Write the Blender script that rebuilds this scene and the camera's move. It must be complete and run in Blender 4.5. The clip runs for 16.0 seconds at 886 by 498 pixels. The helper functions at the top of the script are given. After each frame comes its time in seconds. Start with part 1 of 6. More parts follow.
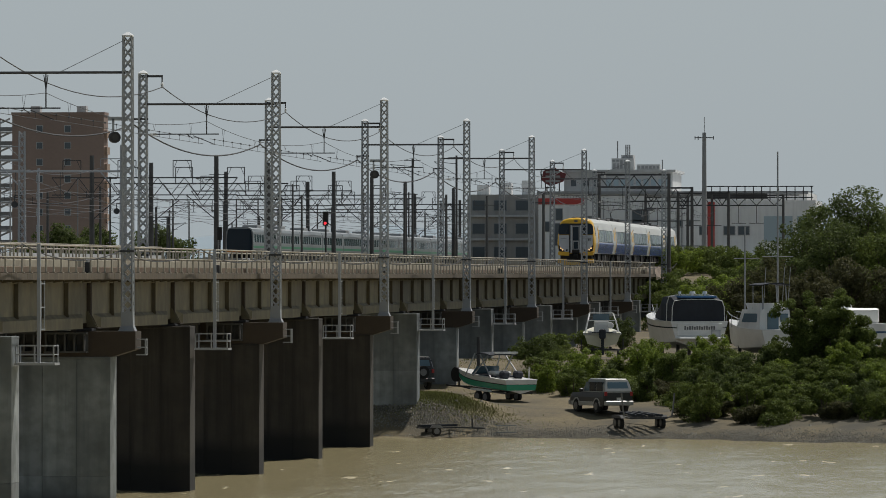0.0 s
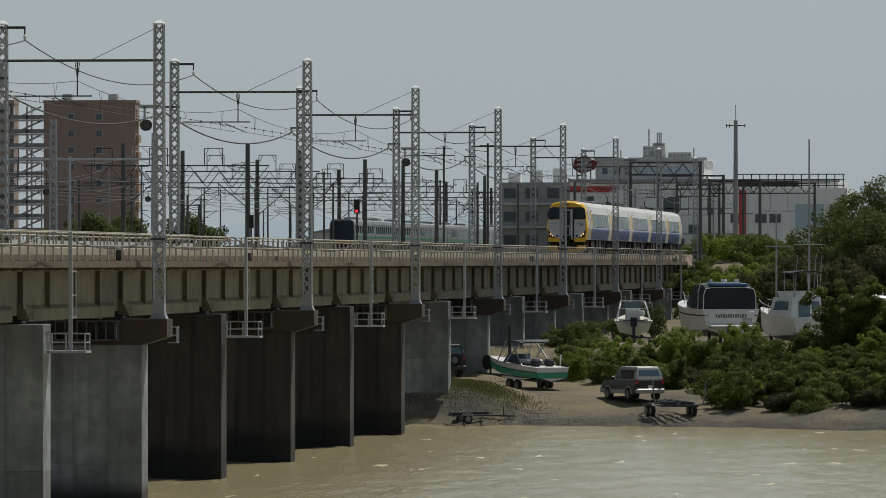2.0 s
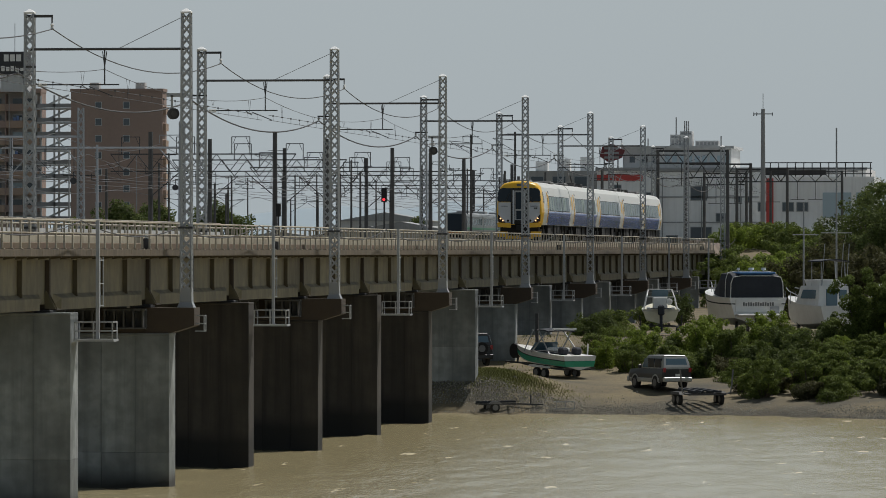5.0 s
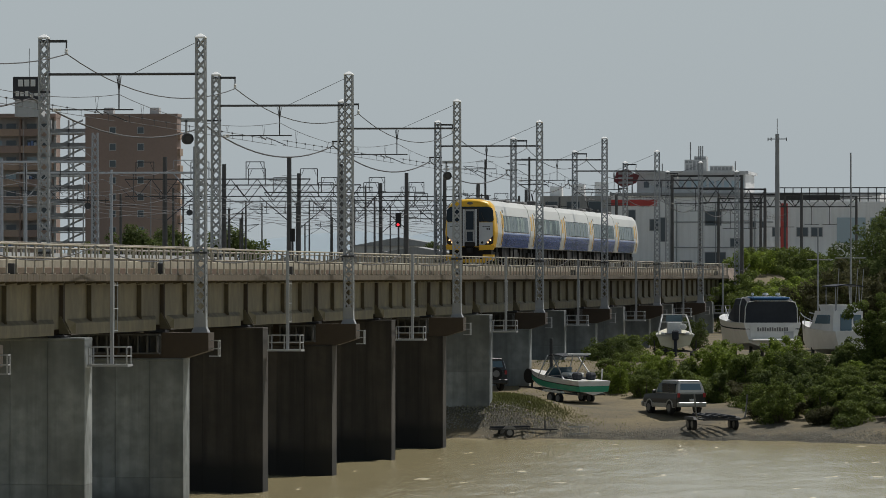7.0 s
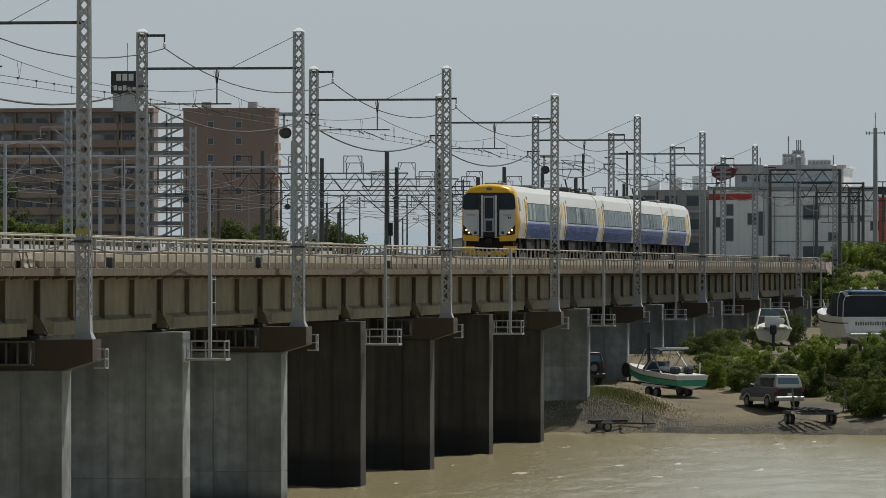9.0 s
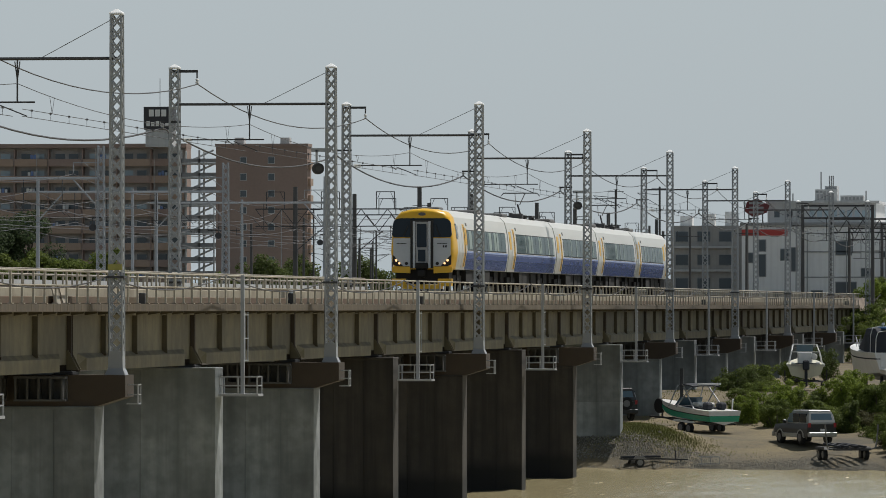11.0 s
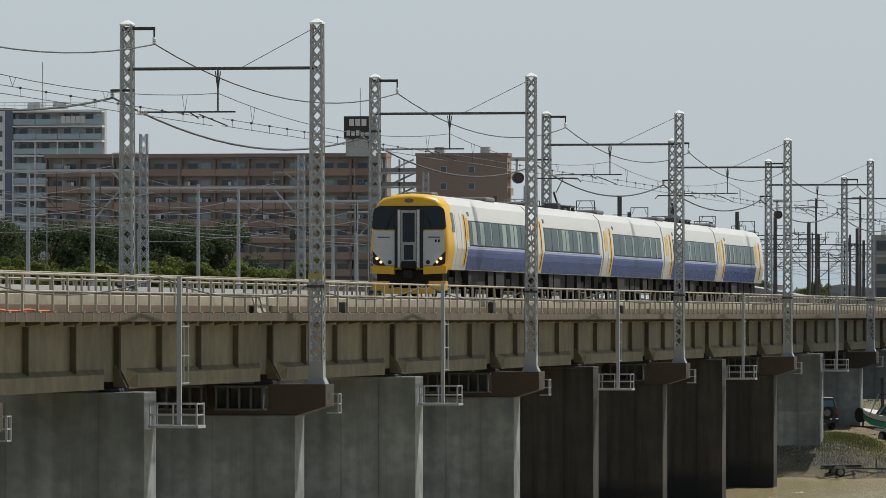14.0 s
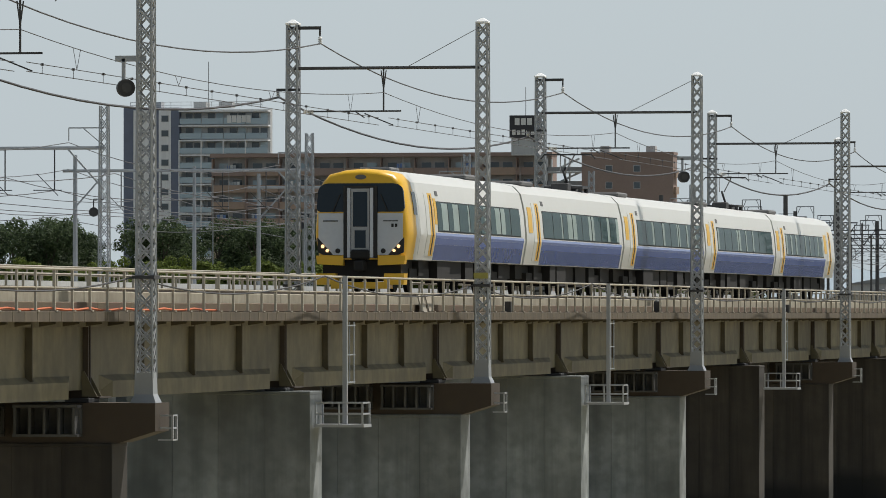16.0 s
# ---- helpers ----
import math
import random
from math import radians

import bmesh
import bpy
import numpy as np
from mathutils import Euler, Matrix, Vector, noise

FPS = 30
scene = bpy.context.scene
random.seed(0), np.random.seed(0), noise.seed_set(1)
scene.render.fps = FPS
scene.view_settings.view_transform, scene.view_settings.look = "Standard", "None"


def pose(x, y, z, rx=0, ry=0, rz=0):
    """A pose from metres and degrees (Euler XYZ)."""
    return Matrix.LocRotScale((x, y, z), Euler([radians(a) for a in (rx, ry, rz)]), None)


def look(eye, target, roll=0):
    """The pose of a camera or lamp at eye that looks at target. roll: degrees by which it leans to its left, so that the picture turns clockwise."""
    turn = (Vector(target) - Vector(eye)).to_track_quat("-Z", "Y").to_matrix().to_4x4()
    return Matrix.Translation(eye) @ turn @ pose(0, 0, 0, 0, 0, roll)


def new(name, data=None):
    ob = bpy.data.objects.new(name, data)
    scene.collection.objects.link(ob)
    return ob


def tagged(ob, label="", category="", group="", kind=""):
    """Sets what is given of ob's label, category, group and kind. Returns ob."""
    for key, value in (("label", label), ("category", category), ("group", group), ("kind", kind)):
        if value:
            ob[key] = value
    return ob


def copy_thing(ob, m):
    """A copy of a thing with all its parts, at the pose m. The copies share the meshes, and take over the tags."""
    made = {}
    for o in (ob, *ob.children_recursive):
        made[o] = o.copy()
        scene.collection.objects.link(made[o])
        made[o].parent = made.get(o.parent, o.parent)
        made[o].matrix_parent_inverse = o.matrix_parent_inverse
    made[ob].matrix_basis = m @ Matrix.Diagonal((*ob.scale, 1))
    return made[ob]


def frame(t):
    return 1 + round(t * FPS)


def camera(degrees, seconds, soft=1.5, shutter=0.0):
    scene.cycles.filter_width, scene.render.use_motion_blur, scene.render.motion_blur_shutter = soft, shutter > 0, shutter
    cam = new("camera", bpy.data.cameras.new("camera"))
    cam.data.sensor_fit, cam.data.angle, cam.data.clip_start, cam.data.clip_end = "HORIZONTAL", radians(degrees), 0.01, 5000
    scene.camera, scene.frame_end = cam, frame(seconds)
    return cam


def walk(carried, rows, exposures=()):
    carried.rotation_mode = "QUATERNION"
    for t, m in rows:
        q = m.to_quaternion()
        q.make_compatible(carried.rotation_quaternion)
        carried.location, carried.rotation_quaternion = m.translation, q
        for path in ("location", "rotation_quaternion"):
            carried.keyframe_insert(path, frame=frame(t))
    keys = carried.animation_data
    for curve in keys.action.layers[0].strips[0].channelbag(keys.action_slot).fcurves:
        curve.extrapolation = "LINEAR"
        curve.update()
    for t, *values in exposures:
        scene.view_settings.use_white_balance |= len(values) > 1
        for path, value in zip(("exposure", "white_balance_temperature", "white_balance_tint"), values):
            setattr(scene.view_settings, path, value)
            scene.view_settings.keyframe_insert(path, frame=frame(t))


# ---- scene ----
EYE = (0.0, 0.0, 8.8)
cam = camera(8.235, 16.0, soft=0.85)

# seconds, turn to the left of the bridge's axis, tilt up (degrees)
PAN = [(0, 5.903, 0.242), (0.5, 5.924, 0.113), (1, 5.992, 0.179), (1.5, 6.071, 0.216), (2, 6.195, 0.129),
       (2.5, 6.318, 0.063), (3, 6.386, 0.016), (3.5, 6.434, -0.008), (6, 6.463, 0.129), (6.5, 6.507, 0.234),
       (7, 6.581, 0.255), (7.5, 6.615, 0.287), (8, 6.713, 0.287), (8.5, 7.076, 0.218), (9, 7.491, 0.200),
       (9.2, 7.591, 0.221), (11.3, 7.890, 0.550), (11.5, 8.011, 0.550), (12, 8.361, 0.587), (12.5, 8.671, 0.602),
       (13, 9.100, 0.595), (13.5, 9.399, 0.626), (14, 9.657, 0.618), (14.5, 9.993, 0.618), (15, 10.339, 0.600),
       (15.5, 10.749, 0.579), (16, 11.199, 0.610)]
walk(cam, [(t, pose(*EYE, 90 + tilt, 0, turn)) for t, turn, tilt in PAN],
     exposures=[(0, 0.10), (3.5, 0.14), (7.5, 0.20), (11.5, 0.36), (13.5, 0.5), (16, 0.56)])

# ---- light: a hazy bright sky and a veiled high sun ahead to the right ----
SUN_ELEVATION, SUN_AZIMUTH = 60, 38   # azimuth: degrees from the bridge's axis towards the river bank
world = bpy.data.worlds.new("sky")
scene.world = world
world.use_nodes = True
wn, wl = world.node_tree.nodes, world.node_tree.links
sky = wn.new("ShaderNodeTexSky")
sky.sky_type, sky.sun_disc = "NISHITA", False
sky.sun_elevation, sky.sun_rotation = radians(SUN_ELEVATION), radians(SUN_AZIMUTH)
sky.air_density, sky.dust_density, sky.ozone_density = 1.0, 3.0, 1.0
scaled = wn.new("ShaderNodeMix")
scaled.data_type, scaled.blend_type = "RGBA", "MULTIPLY"
scaled.inputs["Factor"].default_value = 1.0
scaled.inputs["B"].default_value = (0.05, 0.05, 0.05, 1)
wl.new(sky.outputs["Color"], scaled.inputs["A"])
# the haze is bright low down and thins towards the zenith
place, axes = wn.new("ShaderNodeTexCoord"), wn.new("ShaderNodeSeparateXYZ")
wl.new(place.outputs["Generated"], axes.inputs["Vector"])
haze = wn.new("ShaderNodeValToRGB")
haze.color_ramp.elements[0].position, haze.color_ramp.elements[0].color = 0.07, (0.395, 0.450, 0.482, 1)
haze.color_ramp.elements[1].position, haze.color_ramp.elements[1].color = 0.55, (0.12, 0.155, 0.185, 1)
wl.new(axes.outputs["Z"], haze.inputs["Fac"])
veil = wn.new("ShaderNodeMix")
veil.data_type = "RGBA"
veil.inputs["Factor"].default_value = 0.80
wl.new(scaled.outputs["Result"], veil.inputs["A"])
wl.new(haze.outputs["Color"], veil.inputs["B"])
wl.new(veil.outputs["Result"], wn["Background"].inputs["Color"])
wn["Background"].inputs["Strength"].default_value = 1.0
sun = new("sun", bpy.data.lights.new("sun", "SUN"))
sun.data.energy, sun.data.angle, sun.data.color = 3.4, radians(1.5), (1.0, 0.96, 0.90)
sa, se = radians(SUN_AZIMUTH), radians(SUN_ELEVATION)
sun.matrix_world = look((math.sin(sa) * math.cos(se) * 100, math.cos(sa) * math.cos(se) * 100, math.sin(se) * 100), (0, 0, 0))


# ---- materials ----
def mat(name, color, rough=0.7, metal=0.0, vary=0.25, fine=8.0, coarse=0.5, bump=0.15, dark=None, streak=0.0, rand=0.0,
        spec=0.5, island=0.0, tide=None):
    """A surface with grain at two scales; dark: the stain's colour; streak: vertical runs; rand: change from piece to piece; tide: the
    height up to which the water has stained it, and the stain's colour."""
    m = bpy.data.materials.new(name)
    m.use_nodes = True
    n, l = m.node_tree.nodes, m.node_tree.links
    b = n["Principled BSDF"]
    b.inputs["Roughness"].default_value, b.inputs["Metallic"].default_value = rough, metal
    b.inputs["Specular IOR Level"].default_value = spec
    co = n.new("ShaderNodeTexCoord")
    geo = n.new("ShaderNodeNewGeometry")
    def grain(scale, detail, stretch=(1, 1, 1)):
        mp = n.new("ShaderNodeMapping")
        mp.inputs["Scale"].default_value = stretch
        l.new(co.outputs["Object"], mp.inputs["Vector"])
        t = n.new("ShaderNodeTexNoise")
        t.inputs["Scale"].default_value, t.inputs["Detail"].default_value = scale, detail
        l.new(mp.outputs["Vector"], t.inputs["Vector"])
        return t.outputs["Fac"]
    g1, g2 = grain(fine, 4), grain(coarse, 5)
    dark = dark or tuple(c * 0.5 for c in color)
    def mixed(a, bcol, fac, lo, hi, amount):
        r = n.new("ShaderNodeMapRange")
        r.inputs["From Min"].default_value, r.inputs["From Max"].default_value = lo, hi
        r.inputs["To Max"].default_value = amount
        l.new(fac, r.inputs["Value"])
        x = n.new("ShaderNodeMix")
        x.data_type = "RGBA"
        l.new(r.outputs["Result"], x.inputs["Factor"])
        if isinstance(a, tuple):
            x.inputs["A"].default_value = (*a, 1)
        else:
            l.new(a, x.inputs["A"])
        x.inputs["B"].default_value = (*bcol, 1)
        return x.outputs["Result"]
    c = mixed(tuple(color), dark, g2, 0.40, 0.66, min(1.0, vary * 2.2))
    c = mixed(c, dark, g1, 0.42, 0.68, vary)
    if streak:
        c = mixed(c, dark, grain(1.0, 4, (2.2, 2.2, 0.12)), 0.46, 0.66, streak)
    if tide:
        at = n.new("ShaderNodeSeparateXYZ")
        l.new(geo.outputs["Position"], at.inputs["Vector"])
        wav = n.new("ShaderNodeMath")
        wav.operation = "MULTIPLY_ADD"
        wav.inputs[1].default_value = 1.3
        l.new(g2, wav.inputs[0])
        l.new(at.outputs["Z"], wav.inputs[2])
        c = mixed(c, tide[1], wav.outputs["Value"], tide[0] + 1.05, tide[0] + 0.5, 0.93)
    if rand or island:
        src = geo.outputs["Random Per Island"] if island else n.new("ShaderNodeObjectInfo").outputs["Random"]
        h = n.new("ShaderNodeHueSaturation")
        r = n.new("ShaderNodeMapRange")
        a = rand or island
        r.inputs["To Min"].default_value, r.inputs["To Max"].default_value = 1 - a, 1 + a
        l.new(src, r.inputs["Value"])
        l.new(r.outputs["Result"], h.inputs["Value"])
        l.new(c, h.inputs["Color"])
        c = h.outputs["Color"]
    l.new(c, b.inputs["Base Color"])
    if bump:
        bp = n.new("ShaderNodeBump")
        bp.inputs["Strength"].default_value, bp.inputs["Distance"].default_value = bump, 0.03
        l.new(g1, bp.inputs["Height"])
        l.new(bp.outputs["Normal"], b.inputs["Normal"])
    return m


def glow(name, color, strength):
    m = bpy.data.materials.new(name)
    m.use_nodes = True
    b = m.node_tree.nodes["Principled BSDF"]
    b.inputs["Base Color"].default_value = (*color, 1)
    b.inputs["Emission Color"].default_value, b.inputs["Emission Strength"].default_value = (*color, 1), strength
    return m


def rounded(ob, angle=32):
    """Smooth shading but for edges sharper than the angle."""
    me = ob.data
    me.polygons.foreach_set("use_smooth", [True] * len(me.polygons))
    me.set_sharp_from_angle(angle=radians(angle))
    return ob


def glass(name, color, rough=0.06, spec=0.4):
    m = bpy.data.materials.new(name)
    m.use_nodes = True
    b = m.node_tree.nodes["Principled BSDF"]
    b.inputs["Base Color"].default_value = (*color, 1)
    b.inputs["Roughness"].default_value, b.inputs["Specular IOR Level"].default_value = rough, spec
    return m


CONCRETE = mat("pier_concrete", (0.27, 0.29, 0.29), 0.85, vary=0.42, fine=2.2, coarse=0.38, bump=0.3, dark=(0.095, 0.105, 0.105), streak=0.6, rand=0.16,
               tide=(0.35, (0.022, 0.021, 0.018)))
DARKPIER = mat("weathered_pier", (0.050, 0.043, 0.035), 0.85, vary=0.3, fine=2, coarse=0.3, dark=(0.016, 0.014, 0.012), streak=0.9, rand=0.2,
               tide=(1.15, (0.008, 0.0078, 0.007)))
GIRDER = mat("girder_paint", (0.172, 0.148, 0.080), 0.65, vary=0.34, fine=2.2, coarse=0.55, bump=0.08, dark=(0.075, 0.062, 0.034), streak=0.45, rand=0.10)
# darker than the girder paint, to put the stiffeners' shaded sides into the colour
STIFF = mat("grimy_stiffener", (0.10, 0.083, 0.05), 0.75, vary=0.35, fine=4, coarse=0.8, dark=(0.06, 0.05, 0.03))
RUST = mat("rusty_edge", (0.13, 0.102, 0.06), 0.85, vary=0.4, fine=5, coarse=0.8, dark=(0.12, 0.075, 0.05))
EDGE = mat("edge_blocks", (0.125, 0.10, 0.066), 0.85, vary=0.35, fine=4, coarse=0.9, dark=(0.06, 0.046, 0.032), streak=0.3, rand=0.16)
BROWN = mat("brown_steel", (0.052, 0.038, 0.026), 0.75, vary=0.3, fine=4, coarse=0.7, dark=(0.04, 0.028, 0.02))
GALV = mat("galvanised_steel", (0.335, 0.352, 0.372), 0.5, 0.2, vary=0.16, fine=9, coarse=0.6, bump=0.05, dark=(0.32, 0.32, 0.31))
RAILING = mat("railing_paint", (0.385, 0.365, 0.305), 0.6, vary=0.3, fine=9, coarse=0.9, bump=0.05, dark=(0.28, 0.22, 0.16))
PARAPET = mat("parapet_concrete", (0.36, 0.33, 0.255), 0.85, vary=0.35, fine=4, coarse=0.5, dark=(0.22, 0.19, 0.14), streak=0.3)
GREYSTEEL = mat("grey_steel", (0.085, 0.085, 0.085), 0.7, vary=0.3, fine=6, coarse=0.8)
STEELDARK = mat("dark_steel", (0.055, 0.055, 0.058), 0.7, vary=0.3, fine=6, coarse=0.8)
WIRE = mat("wire", (0.06, 0.06, 0.065), 0.6, vary=0.1, bump=0)
RAILSTEEL = mat("rail_steel", (0.16, 0.11, 0.08), 0.5, 0.6, vary=0.3)
BALLAST = mat("ballast", (0.24, 0.19, 0.15), 0.95, vary=0.4, fine=14, coarse=1.0, bump=0.6)
WHITECAP = mat("white_cap", (0.82, 0.83, 0.83), 0.5, vary=0.08)
CERAMIC = mat("insulator", (0.62, 0.60, 0.55), 0.3, vary=0.1, bump=0)


# ---- building helpers ----
def part(name, bm, material, parent=None, label=""):
    me = bpy.data.meshes.new(name)
    bm.to_mesh(me)
    bm.free()
    me.materials.append(material)
    ob = new(name, me)
    ob.parent = parent
    if label:
        ob["label"] = label
    return ob


def again(ob, parent, x=0, y=0, z=0, rz=0):
    """Another object on ob's mesh."""
    o = new(ob.name.split(".")[0], ob.data)
    o.parent = parent
    o.matrix_basis = pose(x, y, z, 0, 0, rz)
    return o


def thing(name, m, label, category, group="", kind=""):
    e = new(name)
    e.matrix_basis = m
    return tagged(e, label, category, group, kind)


def box(bm, x0, x1, y0, y1, z0, z1, b=0.0):
    """A box, with chamfered edges where b is given."""
    r = bmesh.ops.create_cube(bm, size=1)
    bmesh.ops.transform(bm, matrix=Matrix.LocRotScale(((x0 + x1) / 2, (y0 + y1) / 2, (z0 + z1) / 2), None,
                        (abs(x1 - x0), abs(y1 - y0), abs(z1 - z0))), verts=r["verts"])
    if b:
        es = list({e for v in r["verts"] for e in v.link_edges})
        bmesh.ops.bevel(bm, geom=es, offset=b, segments=1, affect="EDGES")
    return bm


def B(*a):
    return box(bmesh.new(), *a)


def bar(bm, p, q, w, h=None):
    """A square bar from p to q."""
    p, q = Vector(p), Vector(q)
    d = (q - p)
    u = d.cross(Vector((0, 0, 1)))
    if u.length < 1e-4:
        u = Vector((1, 0, 0))
    u.normalize()
    v = u.cross(d).normalized()
    u, v = u * w / 2, v * (h or w) / 2
    vs = [bm.verts.new(c + s * u + k * v) for c in (p, q) for s, k in ((-1, -1), (1, -1), (1, 1), (-1, 1))]
    for f in ((3, 2, 1, 0), (4, 5, 6, 7), (0, 1, 5, 4), (1, 2, 6, 5), (2, 3, 7, 6), (3, 0, 4, 7)):
        bm.faces.new([vs[i] for i in f])
    return bm


def tube(bm, pts, r, seg=6, r2=None):
    """A round tube along points."""
    pts = [Vector(p) for p in pts]
    rings = []
    for i, p in enumerate(pts):
        d = pts[min(i + 1, len(pts) - 1)] - pts[max(i - 1, 0)]
        u = d.cross(Vector((0, 0, 1)))
        if u.length < 1e-5:
            u = Vector((1, 0, 0))
        u.normalize()
        v = u.cross(d).normalized()
        k = r if r2 is None else r + (r2 - r) * i / (len(pts) - 1)
        rings.append([bm.verts.new(p + k * (math.cos(a) * u + math.sin(a) * v)) for a in (2 * math.pi * j / seg for j in range(seg))])
    for a, b in zip(rings, rings[1:]):
        for j in range(seg):
            bm.faces.new((a[j], a[(j + 1) % seg], b[(j + 1) % seg], b[j]))
    bm.faces.new(rings[0][::-1])
    bm.faces.new(rings[-1])
    return bm


def prism(bm, outline, axis, a, b):
    """An outline of (u, v) pairs drawn out along x, y or z from a to b."""
    def at(u, v, w):
        return {"x": (w, u, v), "y": (u, w, v), "z": (u, v, w)}[axis]
    lo = [bm.verts.new(at(u, v, a)) for u, v in outline]
    hi = [bm.verts.new(at(u, v, b)) for u, v in outline]
    n = len(outline)
    for i in range(n):
        bm.faces.new((lo[i], lo[(i + 1) % n], hi[(i + 1) % n], hi[i]))
    bm.faces.new(lo[::-1])
    bm.faces.new(hi)
    bmesh.ops.recalc_face_normals(bm, faces=bm.faces)
    return bm


def loft(bm, rings, close=True, caps=True):
    """Skin over rings of points."""
    vs = [[bm.verts.new(p) for p in r] for r in rings]
    n = len(vs[0])
    for a, b in zip(vs, vs[1:]):
        for j in range(n if close else n - 1):
            bm.faces.new((a[j], a[(j + 1) % n], b[(j + 1) % n], b[j]))
    if caps:
        bm.faces.new(vs[0][::-1])
        bm.faces.new(vs[-1])
    bmesh.ops.recalc_face_normals(bm, faces=bm.faces)
    return bm


def sag(p, q, drop, n=14):
    return [tuple(p[i] + (q[i] - p[i]) * k / n - (drop * 4 * (k / n) * (1 - k / n) if i == 2 else 0) for i in range(3)) for k in range(n + 1)]


# ---- ground, river ----
def shore(x):
    if x > -24:
        return 329.65 - (x + 24) * 0.62
    return 331.0 - max(0.0, x + 33) * 0.15


def smooth(t, a, b):
    t = min(1.0, max(0.0, (t - a) / (b - a)))
    return t * t * (3 - 2 * t)


def height(x, y):
    if y < 60:                                   # the levee from which the river is watched
        return 7.2 - 9.5 * smooth(y, 5, 45)
    d = y - shore(x)
    if d < 0:
        z = max(-2.5, d * 0.12)
    else:
        z = 0.13 * min(d, 9) + (0.075 * min(max(d - 9, 0), 14)) + 1.45 * smooth(d, 20, 36) + 1.5 * smooth(d, 100, 300)
        z += 1.45 * (1 - smooth(x, -35.6, -29.5)) * smooth(d, -0.5, 3.2) * (1 - smooth(d, 6, 16))   # the mound at the pier
        z += 0.05 * noise.noise(Vector((x * 0.35, y * 0.35, 0))) * min(1, d)
    bank = smooth(y, 515, 555) * (1 - smooth(x, -31, -22))      # the railway's embankment
    return z + (9.05 - z) * bank


def grid_lines(stops):
    out = []
    for a, b, step in stops:
        out += list(np.arange(a, b, step))
    return out + [stops[-1][1]]


GROUND = mat("bank_soil", (0.165, 0.132, 0.072), 0.95, vary=0.45, fine=5, coarse=0.22, bump=0.8, dark=(0.062, 0.056, 0.042))
xs = grid_lines([(-3000, -400, 260), (-400, -120, 20), (-120, -50, 5), (-50, 0, 1.0), (0, 60, 6), (60, 400, 34), (400, 3000, 260)])
ys = grid_lines([(-400, 0, 50), (0, 60, 5), (60, 300, 20), (300, 400, 1.0), (400, 600, 5), (600, 1400, 40), (1400, 4600, 200)])
bm = bmesh.new()
gv = [[bm.verts.new((x, y, height(x, y))) for x in xs] for y in ys]
for j in range(len(ys) - 1):
    for i in range(len(xs) - 1):
        bm.faces.new((gv[j][i], gv[j][i + 1], gv[j + 1][i + 1], gv[j + 1][i])).smooth = True
tagged(part("ground", bm, GROUND), "sandy brown river bank with gravel and patches of grass", "ground", kind="structure")


def water_material():
    m = bpy.data.materials.new("river_water")
    m.use_nodes = True
    n, l = m.node_tree.nodes, m.node_tree.links
    b = n["Principled BSDF"]
    b.inputs["Roughness"].default_value = 0.16
    co = n.new("ShaderNodeTexCoord")
    mp = n.new("ShaderNodeMapping")
    mp.inputs["Scale"].default_value = (1.0, 0.22, 1)
    l.new(co.outputs["Object"], mp.inputs["Vector"])
    t1, t2, t3 = (n.new("ShaderNodeTexNoise") for _ in range(3))
    for t, s, d in ((t1, 0.9, 5), (t2, 3.5, 4), (t3, 0.06, 3)):
        t.inputs["Scale"].default_value, t.inputs["Detail"].default_value = s, d
        l.new(mp.outputs["Vector"], t.inputs["Vector"])
    add = n.new("ShaderNodeMath")
    add.operation = "ADD"
    l.new(t1.outputs["Fac"], add.inputs[0])
    l.new(t2.outputs["Fac"], add.inputs[1])
    bp = n.new("ShaderNodeBump")
    bp.inputs["Strength"].default_value, bp.inputs["Distance"].default_value = 0.8, 0.10
    l.new(add.outputs["Value"], bp.inputs["Height"])
    l.new(bp.outputs["Normal"], b.inputs["Normal"])
    x = n.new("ShaderNodeMix")
    x.data_type = "RGBA"
    x.inputs["A"].default_value, x.inputs["B"].default_value = (0.375, 0.32, 0.185, 1), (0.25, 0.218, 0.125, 1)
    l.new(t3.outputs["Fac"], x.inputs["Factor"])
    # pale flecks on the crests: foam, and sun glints painted into the colour
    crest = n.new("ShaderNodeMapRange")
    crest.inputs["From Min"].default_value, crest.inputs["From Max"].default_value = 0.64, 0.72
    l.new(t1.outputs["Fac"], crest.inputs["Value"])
    foam_glint = n.new("ShaderNodeMix")
    foam_glint.data_type = "RGBA"
    foam_glint.inputs["B"].default_value = (0.78, 0.70, 0.50, 1)
    l.new(crest.outputs["Result"], foam_glint.inputs["Factor"])
    l.new(x.outputs["Result"], foam_glint.inputs["A"])
    l.new(foam_glint.outputs["Result"], b.inputs["Base Color"])
    return m


def ripple(x, y):
    return 0.085 * noise.noise(Vector((x * 0.55, y * 0.16, 0))) + 0.055 * noise.noise(Vector((x * 1.6, y * 0.5, 5)))


wx = grid_lines([(-1500, -80, 71), (-80, -40, 4), (-40, 0, 0.4), (0, 40, 4), (40, 1500, 73)])
wy = grid_lines([(35, 170, 15), (170, 345, 0.8), (345, 355, 5)])
wv, wf = [], []
for y in wy:
    for x in wx:
        wv.append((x, y, ripple(x, y) if -41 < x < 1 and y > 169 else 0.0))
n = len(wx)
for j in range(len(wy) - 1):
    for i in range(n - 1):
        wf.append((j * n + i, j * n + i + 1, (j + 1) * n + i + 1, (j + 1) * n + i))
me = bpy.data.meshes.new("water")
me.from_pydata(wv, [], wf)
me.polygons.foreach_set("use_smooth", [True] * len(wf))
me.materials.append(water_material())
